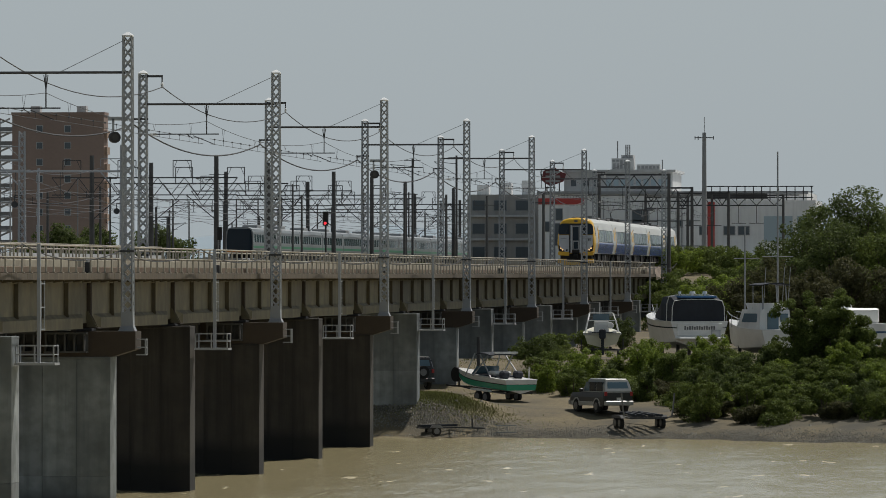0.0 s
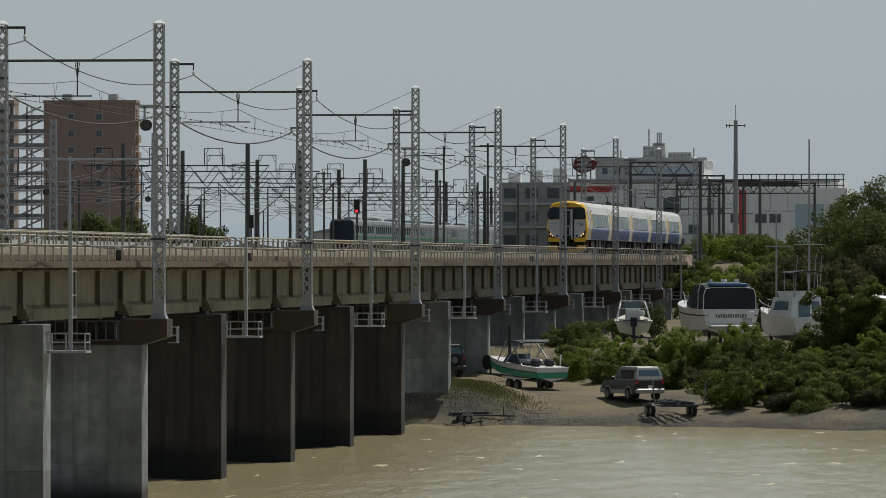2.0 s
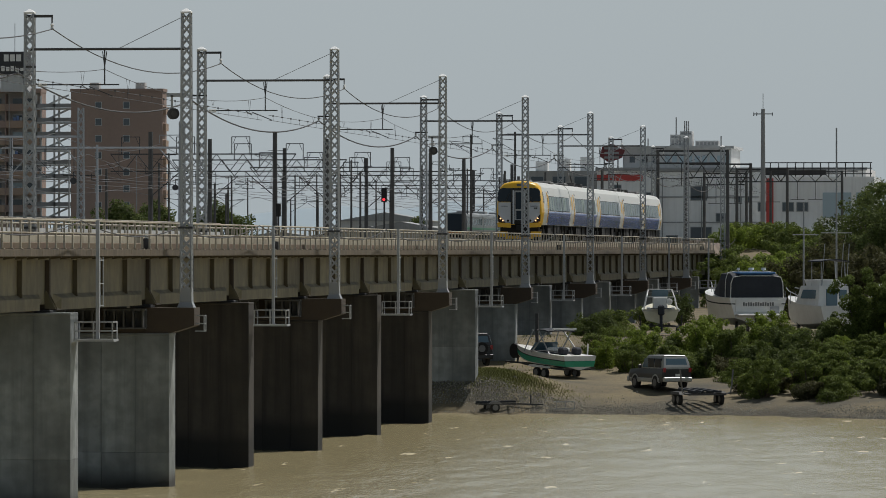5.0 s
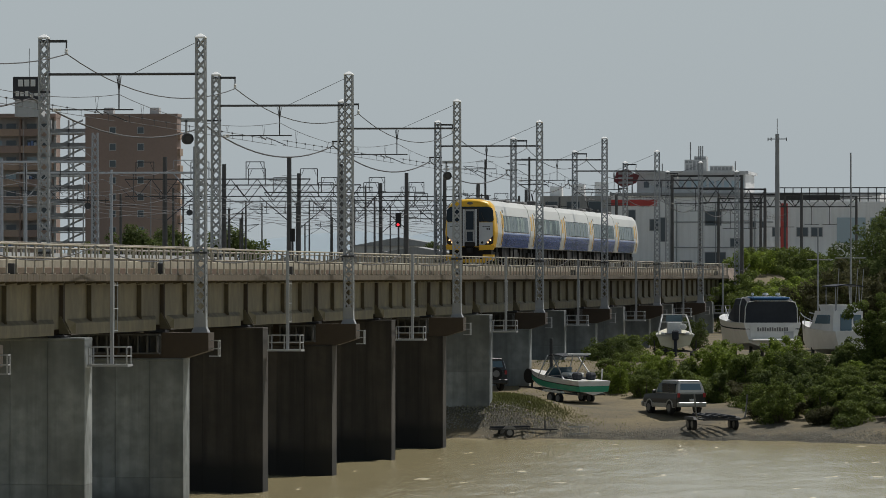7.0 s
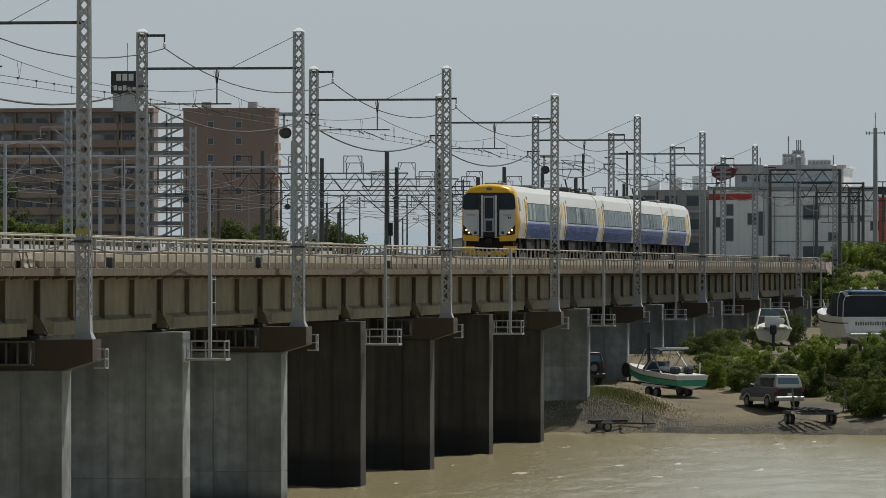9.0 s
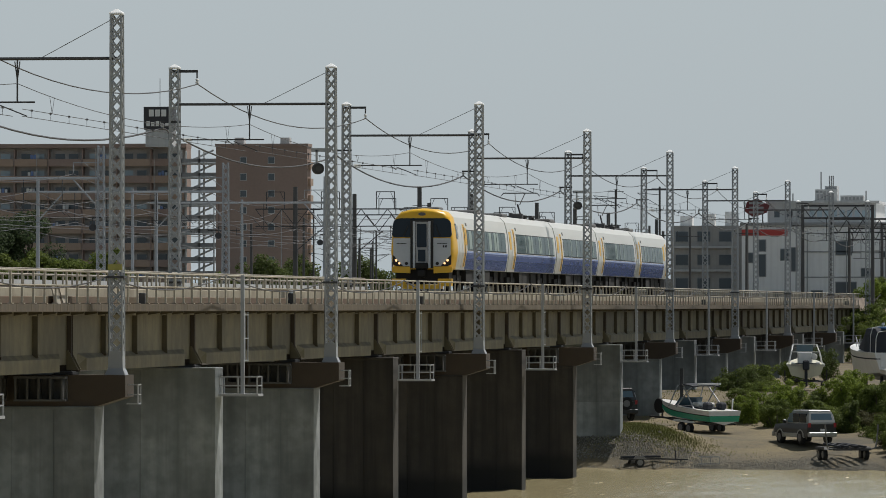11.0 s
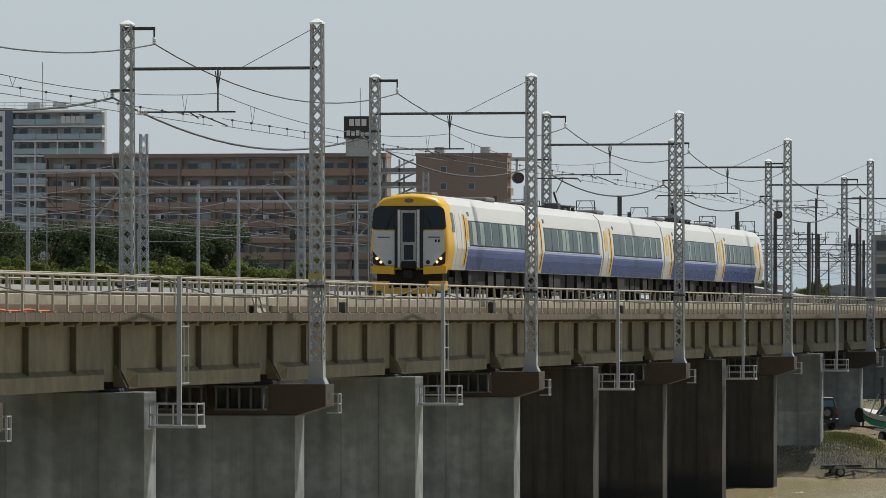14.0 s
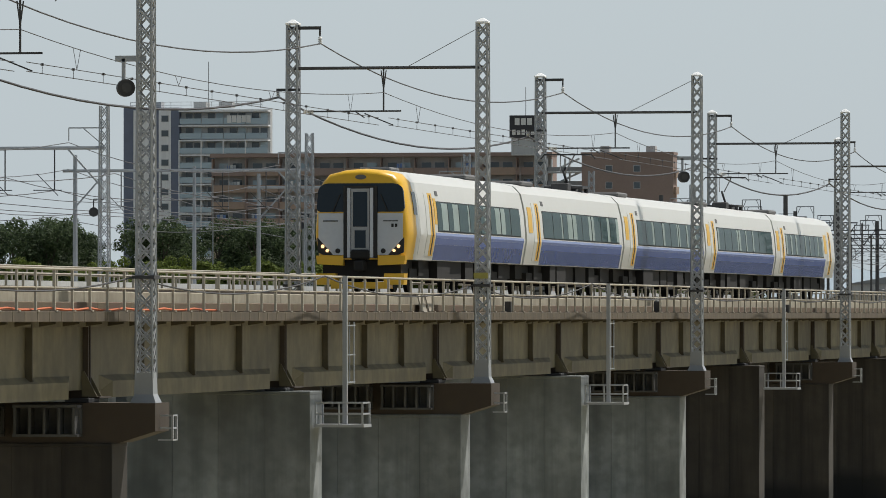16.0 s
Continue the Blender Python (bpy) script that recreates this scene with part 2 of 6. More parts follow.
tagged(new("water", me), "muddy brown rippling river water", "river", kind="structure")

# ---- the railway bridge ----
Y0, SPAN = 185.06, 21.34          # a pier with masts, and the span from pier to pier
RAIL_Z, DECK_Z = 9.48, 8.87
TRACK_X = -38.5
FIRST, LAST = -7, 16              # spans counted from that pier
PIERS = range(FIRST, LAST + 1)


def pier_y(k):
    return Y0 + k * SPAN


def pier(k):
    # these piers are picked by number to take the darker brown
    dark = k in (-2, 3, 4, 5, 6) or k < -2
    even = k % 2 == 0
    top = 5.75 if even else 6.72
    foot = -2.5 if k <= 6 else height(-38, pier_y(k)) - 1.0
    t = thing("bridge_pier", pose(TRACK_X, pier_y(k), 0),
              "dark brown streaked bridge pier standing in the river" if dark else "grey concrete bridge pier with stained shuttering marks",
              "pier", "piers of the railway bridge")
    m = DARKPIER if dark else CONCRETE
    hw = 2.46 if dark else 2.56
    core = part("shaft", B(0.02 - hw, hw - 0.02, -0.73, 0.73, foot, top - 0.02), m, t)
    # shuttering panels of slightly differing tone, in two lifts
    lifts = (foot, top) if dark else (foot, foot + (top - foot) * 0.46, top)
    for z0, z1 in zip(lifts, lifts[1:]):
        edges = [-hw + 2 * hw * i / 4 for i in range(5)]
        for x0, x1 in zip(edges, edges[1:]):
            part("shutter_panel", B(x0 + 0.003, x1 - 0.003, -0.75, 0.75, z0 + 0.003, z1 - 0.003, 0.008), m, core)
    bm = bmesh.new()
    box(bm, -hw - 0.004, hw + 0.004, -0.77, 0.77, top - 0.10, top, 0.02)
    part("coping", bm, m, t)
    if even:
        bm = bmesh.new()
        prism(bm, [(-3.5, 0.28), (-2.6, 0.0), (2.6, 0.0), (3.5, 0.28), (3.5, 0.95), (-3.5, 0.95)], "y", -0.7, 0.7)
        bmesh.ops.translate(bm, vec=(0, 0, 5.75), verts=bm.verts)
        part("crosshead", bm, BROWN, t, "rust-brown steel crosshead carrying the masts")
        for sx in (-1.0, 0.9):
            bm = bmesh.new()
            for i in range(5):
                box(bm, sx - 0.75 + i * 0.36, sx - 0.69 + i * 0.36, -1.15, -0.7, 5.95, 6.6)
            box(bm, sx - 0.78, sx + 0.82, -0.78, -0.7, 5.9, 6.66)
            box(bm, sx - 0.78, sx + 0.82, -1.15, -0.7, 5.9, 5.96)
            box(bm, sx - 0.78, sx + 0.82, -1.15, -0.7, 6.59, 6.66)
            part("restrainer", bm, GREYSTEEL, t, "grey slatted steel restrainer")
        bm = bmesh.new()
        for z in (5.82, 6.1, 6.4):
            bar(bm, (3.45, -0.2, z), (3.8, -0.2, z), 0.04)
            bar(bm, (3.8, -0.2, z), (3.8, 0.2, z), 0.035)
        bar(bm, (3.8, -0.2, 5.8), (3.8, -0.2, 6.42), 0.045)
        bar(bm, (3.8, 0.2, 5.8), (3.8, 0.2, 6.42), 0.045)
        part("step_frame", bm, GALV, t, "small galvanised step frame")
    for sx in (-1.53, 1.53):
        part("bearing", B(sx - 0.3, sx + 0.3, -0.5, 0.5, top + (0.95 if even else 0), 6.81, 0.02), STEELDARK, t)
    return t


for k in PIERS:
    pier(k)


def girder_span():
    """One plate-girder span with its track and walkway, from y = 0 to SPAN."""
    t = thing("girder_span", pose(TRACK_X, 0, 0), "cream painted steel plate girder span with rusty edges", "bridge span", "spans of the railway bridge")
    L = SPAN
    for s in (1, -1):
        for i in range(4):
            part("web", B(1.54 * s, 1.58 * s, max(0.12, L * i / 4), min(L - 0.12, L * (i + 1) / 4), 7.0, 8.66), GIRDER, t)
        part("top_angle", B(1.58 * s, 1.72 * s, 0.12, L - 0.12, 8.50, 8.63), GIRDER, t)
        bm = bmesh.new()
        e, w = 1.3, 0.17
        prism(bm, [(1.56 * s, 7.36), ((1.58 + w) * s, 7.20), ((1.58 + w) * s, 6.80), (1.3 * s, 6.80), (1.3 * s, 6.86), (1.54 * s, 6.9)], "y", e, L - e)
        for v in bm.verts:                      # the ends taper in plan
            if abs(v.co.x) > 1.7:
                v.co.y += 0.8 if v.co.y < L / 2 else -0.8
        part("bottom_flange", bm, GIRDER, t)
        part("end_plate", B(1.2 * s, 1.72 * s, 0.06, 0.14, 6.81, 8.66), BROWN, t)
        part("end_plate", B(1.2 * s, 1.72 * s, L - 0.14, L - 0.06, 6.81, 8.66), BROWN, t)
        part("end_sole", B(1.3 * s, 1.95 * s, 0.05, 1.2, 6.80, 6.84), BROWN, t)
        n = 4
        st = None
        for i in range(1, n):
            y = L * i / n
            if st is None:
                bm = bmesh.new()
                prism(bm, [(1.58 * s, 7.25), (1.76 * s, 7.25), (1.74 * s, 7.4), (1.74 * s, 8.62), (1.58 * s, 8.62)], "y", -0.05, 0.05)
                st = part("stiffener", bm, STIFF, t)
                st.location.y = y
            else:
                again(st, t, 0, y, 0)
    part("deck_plate", B(-1.9, 1.9, 0.02, L - 0.02, 8.64, 8.80), BROWN, t)
    for s in (1, -1):
        part("walkway_edge", B(1.75 * s, 2.40 * s, 0.0, L, 8.64, 8.865), RUST, t, "rust-brown walkway edge beam")
        if s == 1:
            blk = part("edge_block", B(2.385, 2.425, 0.012, L / 20 - 0.012, 8.63, 8.87, 0.008), EDGE, t)
            for i in range(1, 20):
                again(blk, t, 0, i * L / 20, 0)
        for y in (0.2, L - 0.2):
            part("end_gusset", prism(bmesh.new(), [(1.58 * s, 7.45), (1.64 * s, 7.45), (1.96 * s, 6.845), (1.58 * s, 6.845)], "y", y - 0.02, y + 0.02), GIRDER, t)
        brk = None
        for i in range(10):
            y = 1.05 + i * (L - 2.1) / 9
            if brk is None:
                bm = bmesh.new()
                prism(bm, [(1.9 * s, 8.52), (2.30 * s, 8.58), (2.30 * s, 8.63), (1.9 * s, 8.63)], "y", -0.04, 0.04)
                brk = part("bracket", bm, STIFF, t)
                brk.location.y = y
            else:
                again(brk, t, 0, y, 0)
        part("parapet", B(1.42 * s, 1.58 * s, 0.02, L - 0.02, 8.80, 9.36, 0.02), PARAPET, t, "cream concrete ballast wall")
        part("cable_trough", B(1.66 * s, 1.92 * s, 0.0, L, 8.872, 9.10, 0.02), RUST, t, "rusty cable trough")
    part("ballast_bed", B(-1.42, 1.42, 0.02, L - 0.02, 8.80, 9.22), BALLAST, t)
    sl = None
    for i in range(32):
        y = 0.33 + i * L / 32
        if sl is None:
            sl = part("sleeper", B(-1.1, 1.1, -0.12, 0.12, 9.2, 9.33, 0.02), PARAPET, t)
            sl.location.y = y
        else:
            again(sl, t, 0, y, 0)
    for s in (1, -1):
        bm = bmesh.new()
        prism(bm, [(x + 0.56 * s, z) for x, z in ((-0.07, 9.33), (0.07, 9.33), (0.07, 9.345), (0.012, 9.36), (0.012, 9.44), (0.035, 9.445), (0.035, 9.48), (-0.035, 9.48), (-0.035, 9.445), (-0.012, 9.44), (-0.012, 9.36), (-0.07, 9.345))], "y", 0.0, L)
        part("rail", bm, RAILSTEEL, t)
    return t


span = girder_span()
span.matrix_basis = pose(TRACK_X, pier_y(FIRST), 0)
for k in range(FIRST + 1, LAST):
    copy_thing(span, pose(TRACK_X, pier_y(k), 0))


def railing(x):
    """A railing along one span: posts and three rails."""
    t = thing("bridge_railing", pose(x, pier_y(FIRST), DECK_Z), "weathered cream steel railing along the bridge walkway", "railing", "railings of the railway bridge")
    L = SPAN
    for z, r in ((0.98, 0.036), (0.55, 0.026)):
        part("rail", tube(bmesh.new(), [(0, 0.03, z), (0, L - 0.03, z)], r, 6), RAILING, t)
    p0 = None
    for i in range(13):
        y = 0.82 + i * 1.6415
        if p0 is None:
            bm = bmesh.new()
            box(bm, -0.03, 0.03, -0.03, 0.03, 0, 0.98)
            box(bm, -0.08, 0.08, -0.08, 0.08, 0, 0.03)
            p0 = part("post", bm, RAILING, t)
            p0.location.y = y
        else:
            again(p0, t, 0, y, 0)
    return t


for x in (TRACK_X + 2.36, TRACK_X - 2.36):
    r0 = railing(x)
    for k in range(FIRST + 1, LAST):
        copy_thing(r0, pose(x, pier_y(k), DECK_Z))


def lattice(bm, w0, w1, z0, z1, n, chord=0.07, lace=0.035):
    """Four chords and crossed lacing on all sides, w0 wide at the foot."""
    def at(sx, sy, f):
        w = (w0 + (w1 - w0) * f) / 2
        return (sx * w, sy * w, z0 + (z1 - z0) * f)
    cs = ((-1, -1), (1, -1), (1, 1), (-1, 1))
    for c in cs:
        bar(bm, at(*c, 0), at(*c, 1), chord)
    for a, b in zip(cs, cs[1:] + cs[:1]):
        for i in range(n):
            bar(bm, at(*a, i / n), at(*b, (i + 1) / n), lace, 0.045)
            bar(bm, at(*b, i / n), at(*a, (i + 1) / n), lace, 0.045)
    return bm


def mast_set(k):
    """A pair of lattice masts on one pier with the beam and arms between them."""
    t = thing("catenary_mast", pose(TRACK_X, pier_y(k), 0), "galvanised lattice mast pair joined by a pipe beam over the track", "mast", "catenary masts on the bridge")
    for x, top in ((3.1, 17.72), (-2.85, 17.72)):
        bm = bmesh.new()
        lattice(bm, 0.40, 0.32, 7.28, top, 26, 0.05, 0.024)
        m = part("mast", bm, GALV, t)
        m.location.x = x
        bm = bmesh.new()
        loft(bm, [[(sx * w, sy * w, z) for sx, sy in ((-1, -1), (1, -1), (1, 1), (-1, 1))] for w, z in ((0.31, 6.70), (0.30, 6.74), (0.23, 6.90), (0.215, 7.42))])
        p = part("pedestal", bm, GALV, m, "plated mast foot")
        bm = bmesh.new()
        loft(bm, [[(sx * w, sy * w, z) for sx, sy in ((-1, -1), (1, -1), (1, 1), (-1, 1))] for w, z in ((0.20, top), (0.20, top + 0.05), (0.03, top + 0.17))])
        part("cap", bm, WHITECAP, m, "white pyramid cap")
        bm = bmesh.new()
        box(bm, -0.27, 0.27, -0.27, 0.27, 9.65, 9.73)
        part("band", bm, STEELDARK, m)
    part("beam", tube(bmesh.new(), [(-2.85, 0, 16.38), (3.1, 0, 16.38)], 0.055, 6), STEELDARK, t)
    bm = bmesh.new()
    bar(bm, (-3.0, -0.1, 17.62), (-1.95, -0.1, 17.62), 0.07, 0.10)
    bar(bm, (-1.98, -0.1, 17.62), (-1.98, -0.1, 17.36), 0.05)
    part("feeder_arm", bm, STEELDARK, t)
    bm = bmesh.new()
    bar(bm, (-3.35, -0.1, 15.72), (-2.6, -0.1, 15.72), 0.07, 0.08)
    bar(bm, (-3.3, -0.1, 15.72), (-3.3, -0.1, 15.56), 0.05)
    part("lower_arm", bm, STEELDARK, t)
    for x, z in ((-1.98, 17.16), (-3.3, 15.5)):
        bm = bmesh.new()
        for i in range(4):
            bmesh.ops.create_cone(bm, cap_ends=True, segments=8, radius1=0.08, radius2=0.03, depth=0.045, matrix=Matrix.Translation((x, -0.1, z + i * 0.055)))
        part("insulator", bm, CERAMIC, t)
    bm = bmesh.new()
    bar(bm, (0, 0, 16.38), (0, 0, 15.05), 0.045)
    bar(bm, (-0.08, 0, 16.30), (0, 0, 15.7), 0.03)
    bar(bm, (0.08, 0, 16.30), (0, 0, 15.7), 0.03)
    bar(bm, (-2.4, 0, 15.05), (0.55, 0, 15.05), 0.05)
    bar(bm, (-0.9, 0, 15.05), (-0.6, 0, 14.85), 0.035)
    bar(bm, (-0.6, 0, 14.98), (0.3, 0, 14.62), 0.035)
    part("registration_arm", bm, STEELDARK, t)
    bm = bmesh.new()
    for i in range(6):
        bmesh.ops.create_cone(bm, cap_ends=True, segments=8, radius1=0.06, radius2=0.06, depth=0.03, matrix=pose(-2.5 + i * 0.055, 0, 15.05, 0, 90, 0))
    part("insulator", bm, CERAMIC, t)
    part("stay_wire", tube(bmesh.new(), [(3.0, 0, 17.6), (-0.2, 4.0, 16.5)], 0.012, 4), WIRE, t)
    return t


masts = [k for k in PIERS if k % 2 == 0]
m0 = mast_set(masts[0])
for k in masts[1:]:
    copy_thing(m0, pose(TRACK_X, pier_y(k), 0))


def tension_pulley(k, x=3.1, z=14.2):
    t = thing("tension_pulley", pose(TRACK_X + x, pier_y(k), z), "round cable tension drum hung on a mast", "pulley")
    bm = bmesh.new()
    bmesh.ops.create_cone(bm, cap_ends=True, segments=20, radius1=0.21, radius2=0.21, depth=0.22, matrix=pose(-0.5, 0, -0.4, 0, 0, 0) @ pose(0, 0, 0, 90, 0, 25))
    part("drum", bm, STEELDARK, t)
    bm = bmesh.new()
    bar(bm, (-0.75, 0, 0.3), (0, 0, 0.3), 0.08, 0.14)
    bar(bm, (-0.55, 0, 0.3), (-0.55, 0, -0.3), 0.08)
    part("hanger", bm, GALV, t)
    bm = bmesh.new()
    bmesh.ops.create_cone(bm, cap_ends=True, segments=12, radius1=0.12, radius2=0.12, depth=0.25, matrix=pose(-0.5, 0, -0.4) @ pose(0, 0, 0, 90, 0, 25))
    part("hub", bm, GREYSTEEL, t)


for k, z in ((2, 14.35), (6, 14.35), (-2, 14.6)):
    tension_pulley(k, z=z)


def inspection_post(k):
    """A thin post with a platform beside a pier between the masts."""
    t = thing("inspection_platform", pose(TRACK_X, pier_y(k), 0), "galvanised inspection platform and post hung beside a pier", "platform", "platforms at the piers")
    part("post", B(3.31, 3.43, -0.06, 0.06, 5.8, 9.85), GALV, t)
    part("floor", B(2.6, 4.0, -0.5, 0.5, 5.74, 5.82), GALV, t)
    bm = bmesh.new()
    for x in (2.65, 3.3, 3.95):
        for y in (-0.47, 0.47):
            bar(bm, (x, y, 5.8), (x, y, 6.4), 0.045)
    for z in (6.1, 6.4):
        for y in (-0.47, 0.47):
            bar(bm, (2.65, y, z), (3.95, y, z), 0.04)
        bar(bm, (3.95, -0.47, z), (3.95, 0.47, z), 0.04)
    part("guard", bm, GALV, t)
    bm = bmesh.new()
    for z in (8.5, 7.7, 6.95):
        bar(bm, (3.3, 0.2, z), (3.3, 1.6, z), 0.035)
    bar(bm, (3.3, 0.9, 6.9), (3.3, 0.9, 8.6), 0.03)
    bar(bm, (3.3, 1.5, 6.9), (3.3, 1.5, 8.6), 0.03)
    part("ladder", bm, GALV, t)
    return t


odd = [k for k in PIERS if k % 2]
i0 = inspection_post(odd[0])
for k in odd[1:]:
    copy_thing(i0, pose(TRACK_X, pier_y(k), 0))


def overhead_line():
    """Feeders, messenger and contact wire from mast to mast."""
    ys = [pier_y(k) for k in masts] + [pier_y(masts[-1]) + 2 * SPAN * i for i in (1, 2, 3)]
    feeders = [("feeder_wire", -1.98, 17.14, 0.95, 0.022), ("feeder_cable", -3.3, 15.5, 0.95, 0.035), ("messenger_wire", 0.0, 15.62, 0.55, 0.012)]
    for name, dx, z, drop, r in feeders:
        t = thing(name, pose(TRACK_X + dx, 0, 0), "dark sagging overhead wire along the bridge", "wire", "overhead wires")
        for a, b in zip(ys, ys[1:]):
            part("wire", tube(bmesh.new(), sag((0, a, z), (0, b, z), drop), r, 5), WIRE, t)
    t = thing("contact_wire", pose(TRACK_X, 0, 0), "taut pair of contact wires with small clamps over the track", "wire", "overhead wires")
    for a, b in zip(ys, ys[1:]):
        for z in (14.62, 14.84):
            part("wire", tube(bmesh.new(), [(0.15, a, z), (-0.15, b, z)], 0.011, 5), WIRE, t)
        for i in range(14):
            y = a + (b - a) * (i + 0.5) / 14
            x = 0.15 - 0.3 * (i + 0.5) / 14
            bm = bar(bmesh.new(), (x, y, 14.60), (x, y, 14.86), 0.012)
            box(bm, x - 0.03, x + 0.03, y - 0.045, y + 0.045, 14.81, 14.87)
            part("clamp", bm, WIRE, t)
        for f in (0.12, 0.37, 0.63, 0.88):
            y, z = a + (b - a) * f, 15.62 - 0.55 * 4 * f * (1 - f)
            bm = bar(bmesh.new(), (0.0, y - 0.12, z), (0.0, y + 0.25, 14.86), 0.011)
            bar(bm, (0.0, y + 0.62, z), (0.0, y + 0.25, 14.86), 0.011)
            part("dropper", bm, WIRE, t)
    for x in (3.1,):
        t = thing("signal_cable", pose(TRACK_X + x - 0.3, 0, 0), "slack grey cable looped along the railing", "wire", "overhead wires")
        for a, b in zip(ys, ys[1:]):
            m = (a + b) / 2
            part("cable", tube(bmesh.new(), sag((0, a, 9.7), (0, m, 9.85), 0.45) + sag((0, m, 9.85), (0, b, 9.7), 0.45)[1:], 0.022, 5), STEELDARK, t)


overhead_line()


# ---- the express train ----
YELLOW = mat("yellow_paint", (0.74, 0.42, 0.015), 0.35, vary=0.06, fine=4, coarse=0.6, bump=0.02, dark=(0.5, 0.31, 0.03))
TRAINWHITE = mat("train_white", (0.62, 0.62, 0.59), 0.3, vary=0.08, fine=4, coarse=0.5, bump=0.02, dark=(0.55, 0.53, 0.48), streak=0.12)
# one blue in three tones, which paint the flank's shading from top to bottom
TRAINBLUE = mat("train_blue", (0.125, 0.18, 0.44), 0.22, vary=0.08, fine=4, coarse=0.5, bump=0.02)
SHADEDBLUE = mat("train_navy", (0.075, 0.115, 0.31), 0.22, vary=0.08, fine=4, coarse=0.5, bump=0.02)
LITBLUE = mat("train_pale_blue", (0.19, 0.25, 0.52), 0.22, vary=0.08, fine=4, coarse=0.5, bump=0.02)
FACEGREY = mat("face_grey", (0.47, 0.50, 0.54), 0.35, vary=0.06, bump=0.02)
DOORGREY = mat("gangway_grey", (0.30, 0.31, 0.32), 0.4, vary=0.1, bump=0.02)
TRAINGLASS = glass("train_glass", (0.022, 0.052, 0.052), 0.08, 0.02)
FRONTGLASS = glass("windscreen_glass", (0.01, 0.02, 0.032), 0.06, 0.2)
UNDER = mat("underfloor", (0.012, 0.011, 0.010), 0.85, vary=0.35, fine=6, coarse=0.9)
RUBBER = mat("rubber", (0.02, 0.02, 0.02), 0.8, vary=0.2)
LAMP = glow("headlamp", (1.0, 0.60, 0.28), 1.1)
ROOFBOX = mat("roof_unit", (0.12, 0.12, 0.12), 0.7, vary=0.2)

CURTAIN = mat("pale_curtain", (0.27, 0.34, 0.33), 0.7, vary=0.15, bump=0)
PROFILE = [(1.34, 0.98), (1.43, 1.50), (1.473, 1.76), (1.455, 2.05), (1.41, 2.60), (1.35, 2.95), (1.25, 3.34), (1.02, 3.58), (0.55, 3.70), (0.0, 3.74)]


def wide(z):
    """Half the width of the car's body at a height."""
    for (xa, za), (xb, zb) in zip(PROFILE, PROFILE[1:]):
        if za <= z <= zb:
            return xa + (xb - xa) * (z - za) / (zb - za)
    return PROFILE[0][0] if z < PROFILE[0][1] else 0.0


def body_ring(y, k=1.0, top=0.0, low=0.98):
    pts = [(x * k, y, max(z, low) - (top * (z - 0.98) / 2.76)) for x, z in PROFILE]
    return pts + [(-x, yy, z) for x, yy, z in reversed(pts[:-1])]


def flank(y0, y1, z0, z1, side, off=0.006, deep=0.03):
    """A panel that lies on the car's flank."""
    zs = [z0] + [z for _, z in PROFILE if z0 < z < z1] + [z1]
    outer = [((wide(z) + off) * side, z) for z in zs]
    inner = [((wide(z) - deep) * side, z) for z in reversed(zs)]
    return prism(bmesh.new(), outer + inner, "y", y0, y1)


def bogie(parent, y):
    bm = bmesh.new()
    for s in (1, -1):
        box(bm, s * 0.95, s * 1.15, y - 1.5, y + 1.5, 0.42, 0.72)
        box(bm, s * 0.9, s * 1.2, y - 0.35, y + 0.35, 0.5, 0.95)
    box(bm, -0.9, 0.9, y - 0.3, y + 0.3, 0.45, 0.8)
    for wy in (-1.05, 1.05):
        for s in (1, -1):
            bmesh.ops.create_cone(bm, cap_ends=True, segments=18, radius1=0.43, radius2=0.43, depth=0.12, matrix=pose(s * 0.56, y + wy, 0.43, 0, 90, 0))
        bmesh.ops.create_cone(bm, cap_ends=True, segments=8, radius1=0.09, radius2=0.09, depth=2.2, matrix=pose(0, y + wy, 0.43, 0, 90, 0))
    return part("bogie", bm, UNDER, parent)


def pantograph(parent, y):
    bm = bmesh.new()
    box(bm, -0.7, 0.7, y - 0.7, y + 0.7, 3.82, 3.90)
    for sx in (-0.6, 0.6):
        for sy in (-0.6, 0.6):
            bmesh.ops.create_cone(bm, cap_ends=True, segments=8, radius1=0.09, radius2=0.06, depth=0.22, matrix=pose(sx, y + sy, 3.78))
    box(bm, -0.3, 0.3, y - 1.5, y - 0.8, 3.72, 4.0, 0.03)
    box(bm, -0.5, 0.2, y + 0.8, y + 1.6, 3.72, 3.95, 0.03)
    base = part("pantograph", bm, STEELDARK, parent, "raised single-arm pantograph")
    part("lower_arm", bar(bmesh.new(), (0, y + 0.5, 3.9), (0, y - 0.75, 4.45), 0.07), STEELDARK, base)
    bm = bmesh.new()
    for sx in (-0.25, 0.25):
        bar(bm, (sx * 0.4, y - 0.75, 4.45), (sx, y + 0.15, 5.02), 0.035)
    bar(bm, (-0.85, y + 0.15, 5.06), (0.85, y + 0.15, 5.06), 0.045, 0.05)
    bar(bm, (-0.85, y + 0.40, 5.06), (0.85, y + 0.40, 5.06), 0.045, 0.05)
    for s in (1, -1):
        bar(bm, (0.85 * s, y + 0.28, 5.06), (1.0 * s, y + 0.28, 4.90), 0.035)
    part("collector_head", bm, STEELDARK, base)
    return base


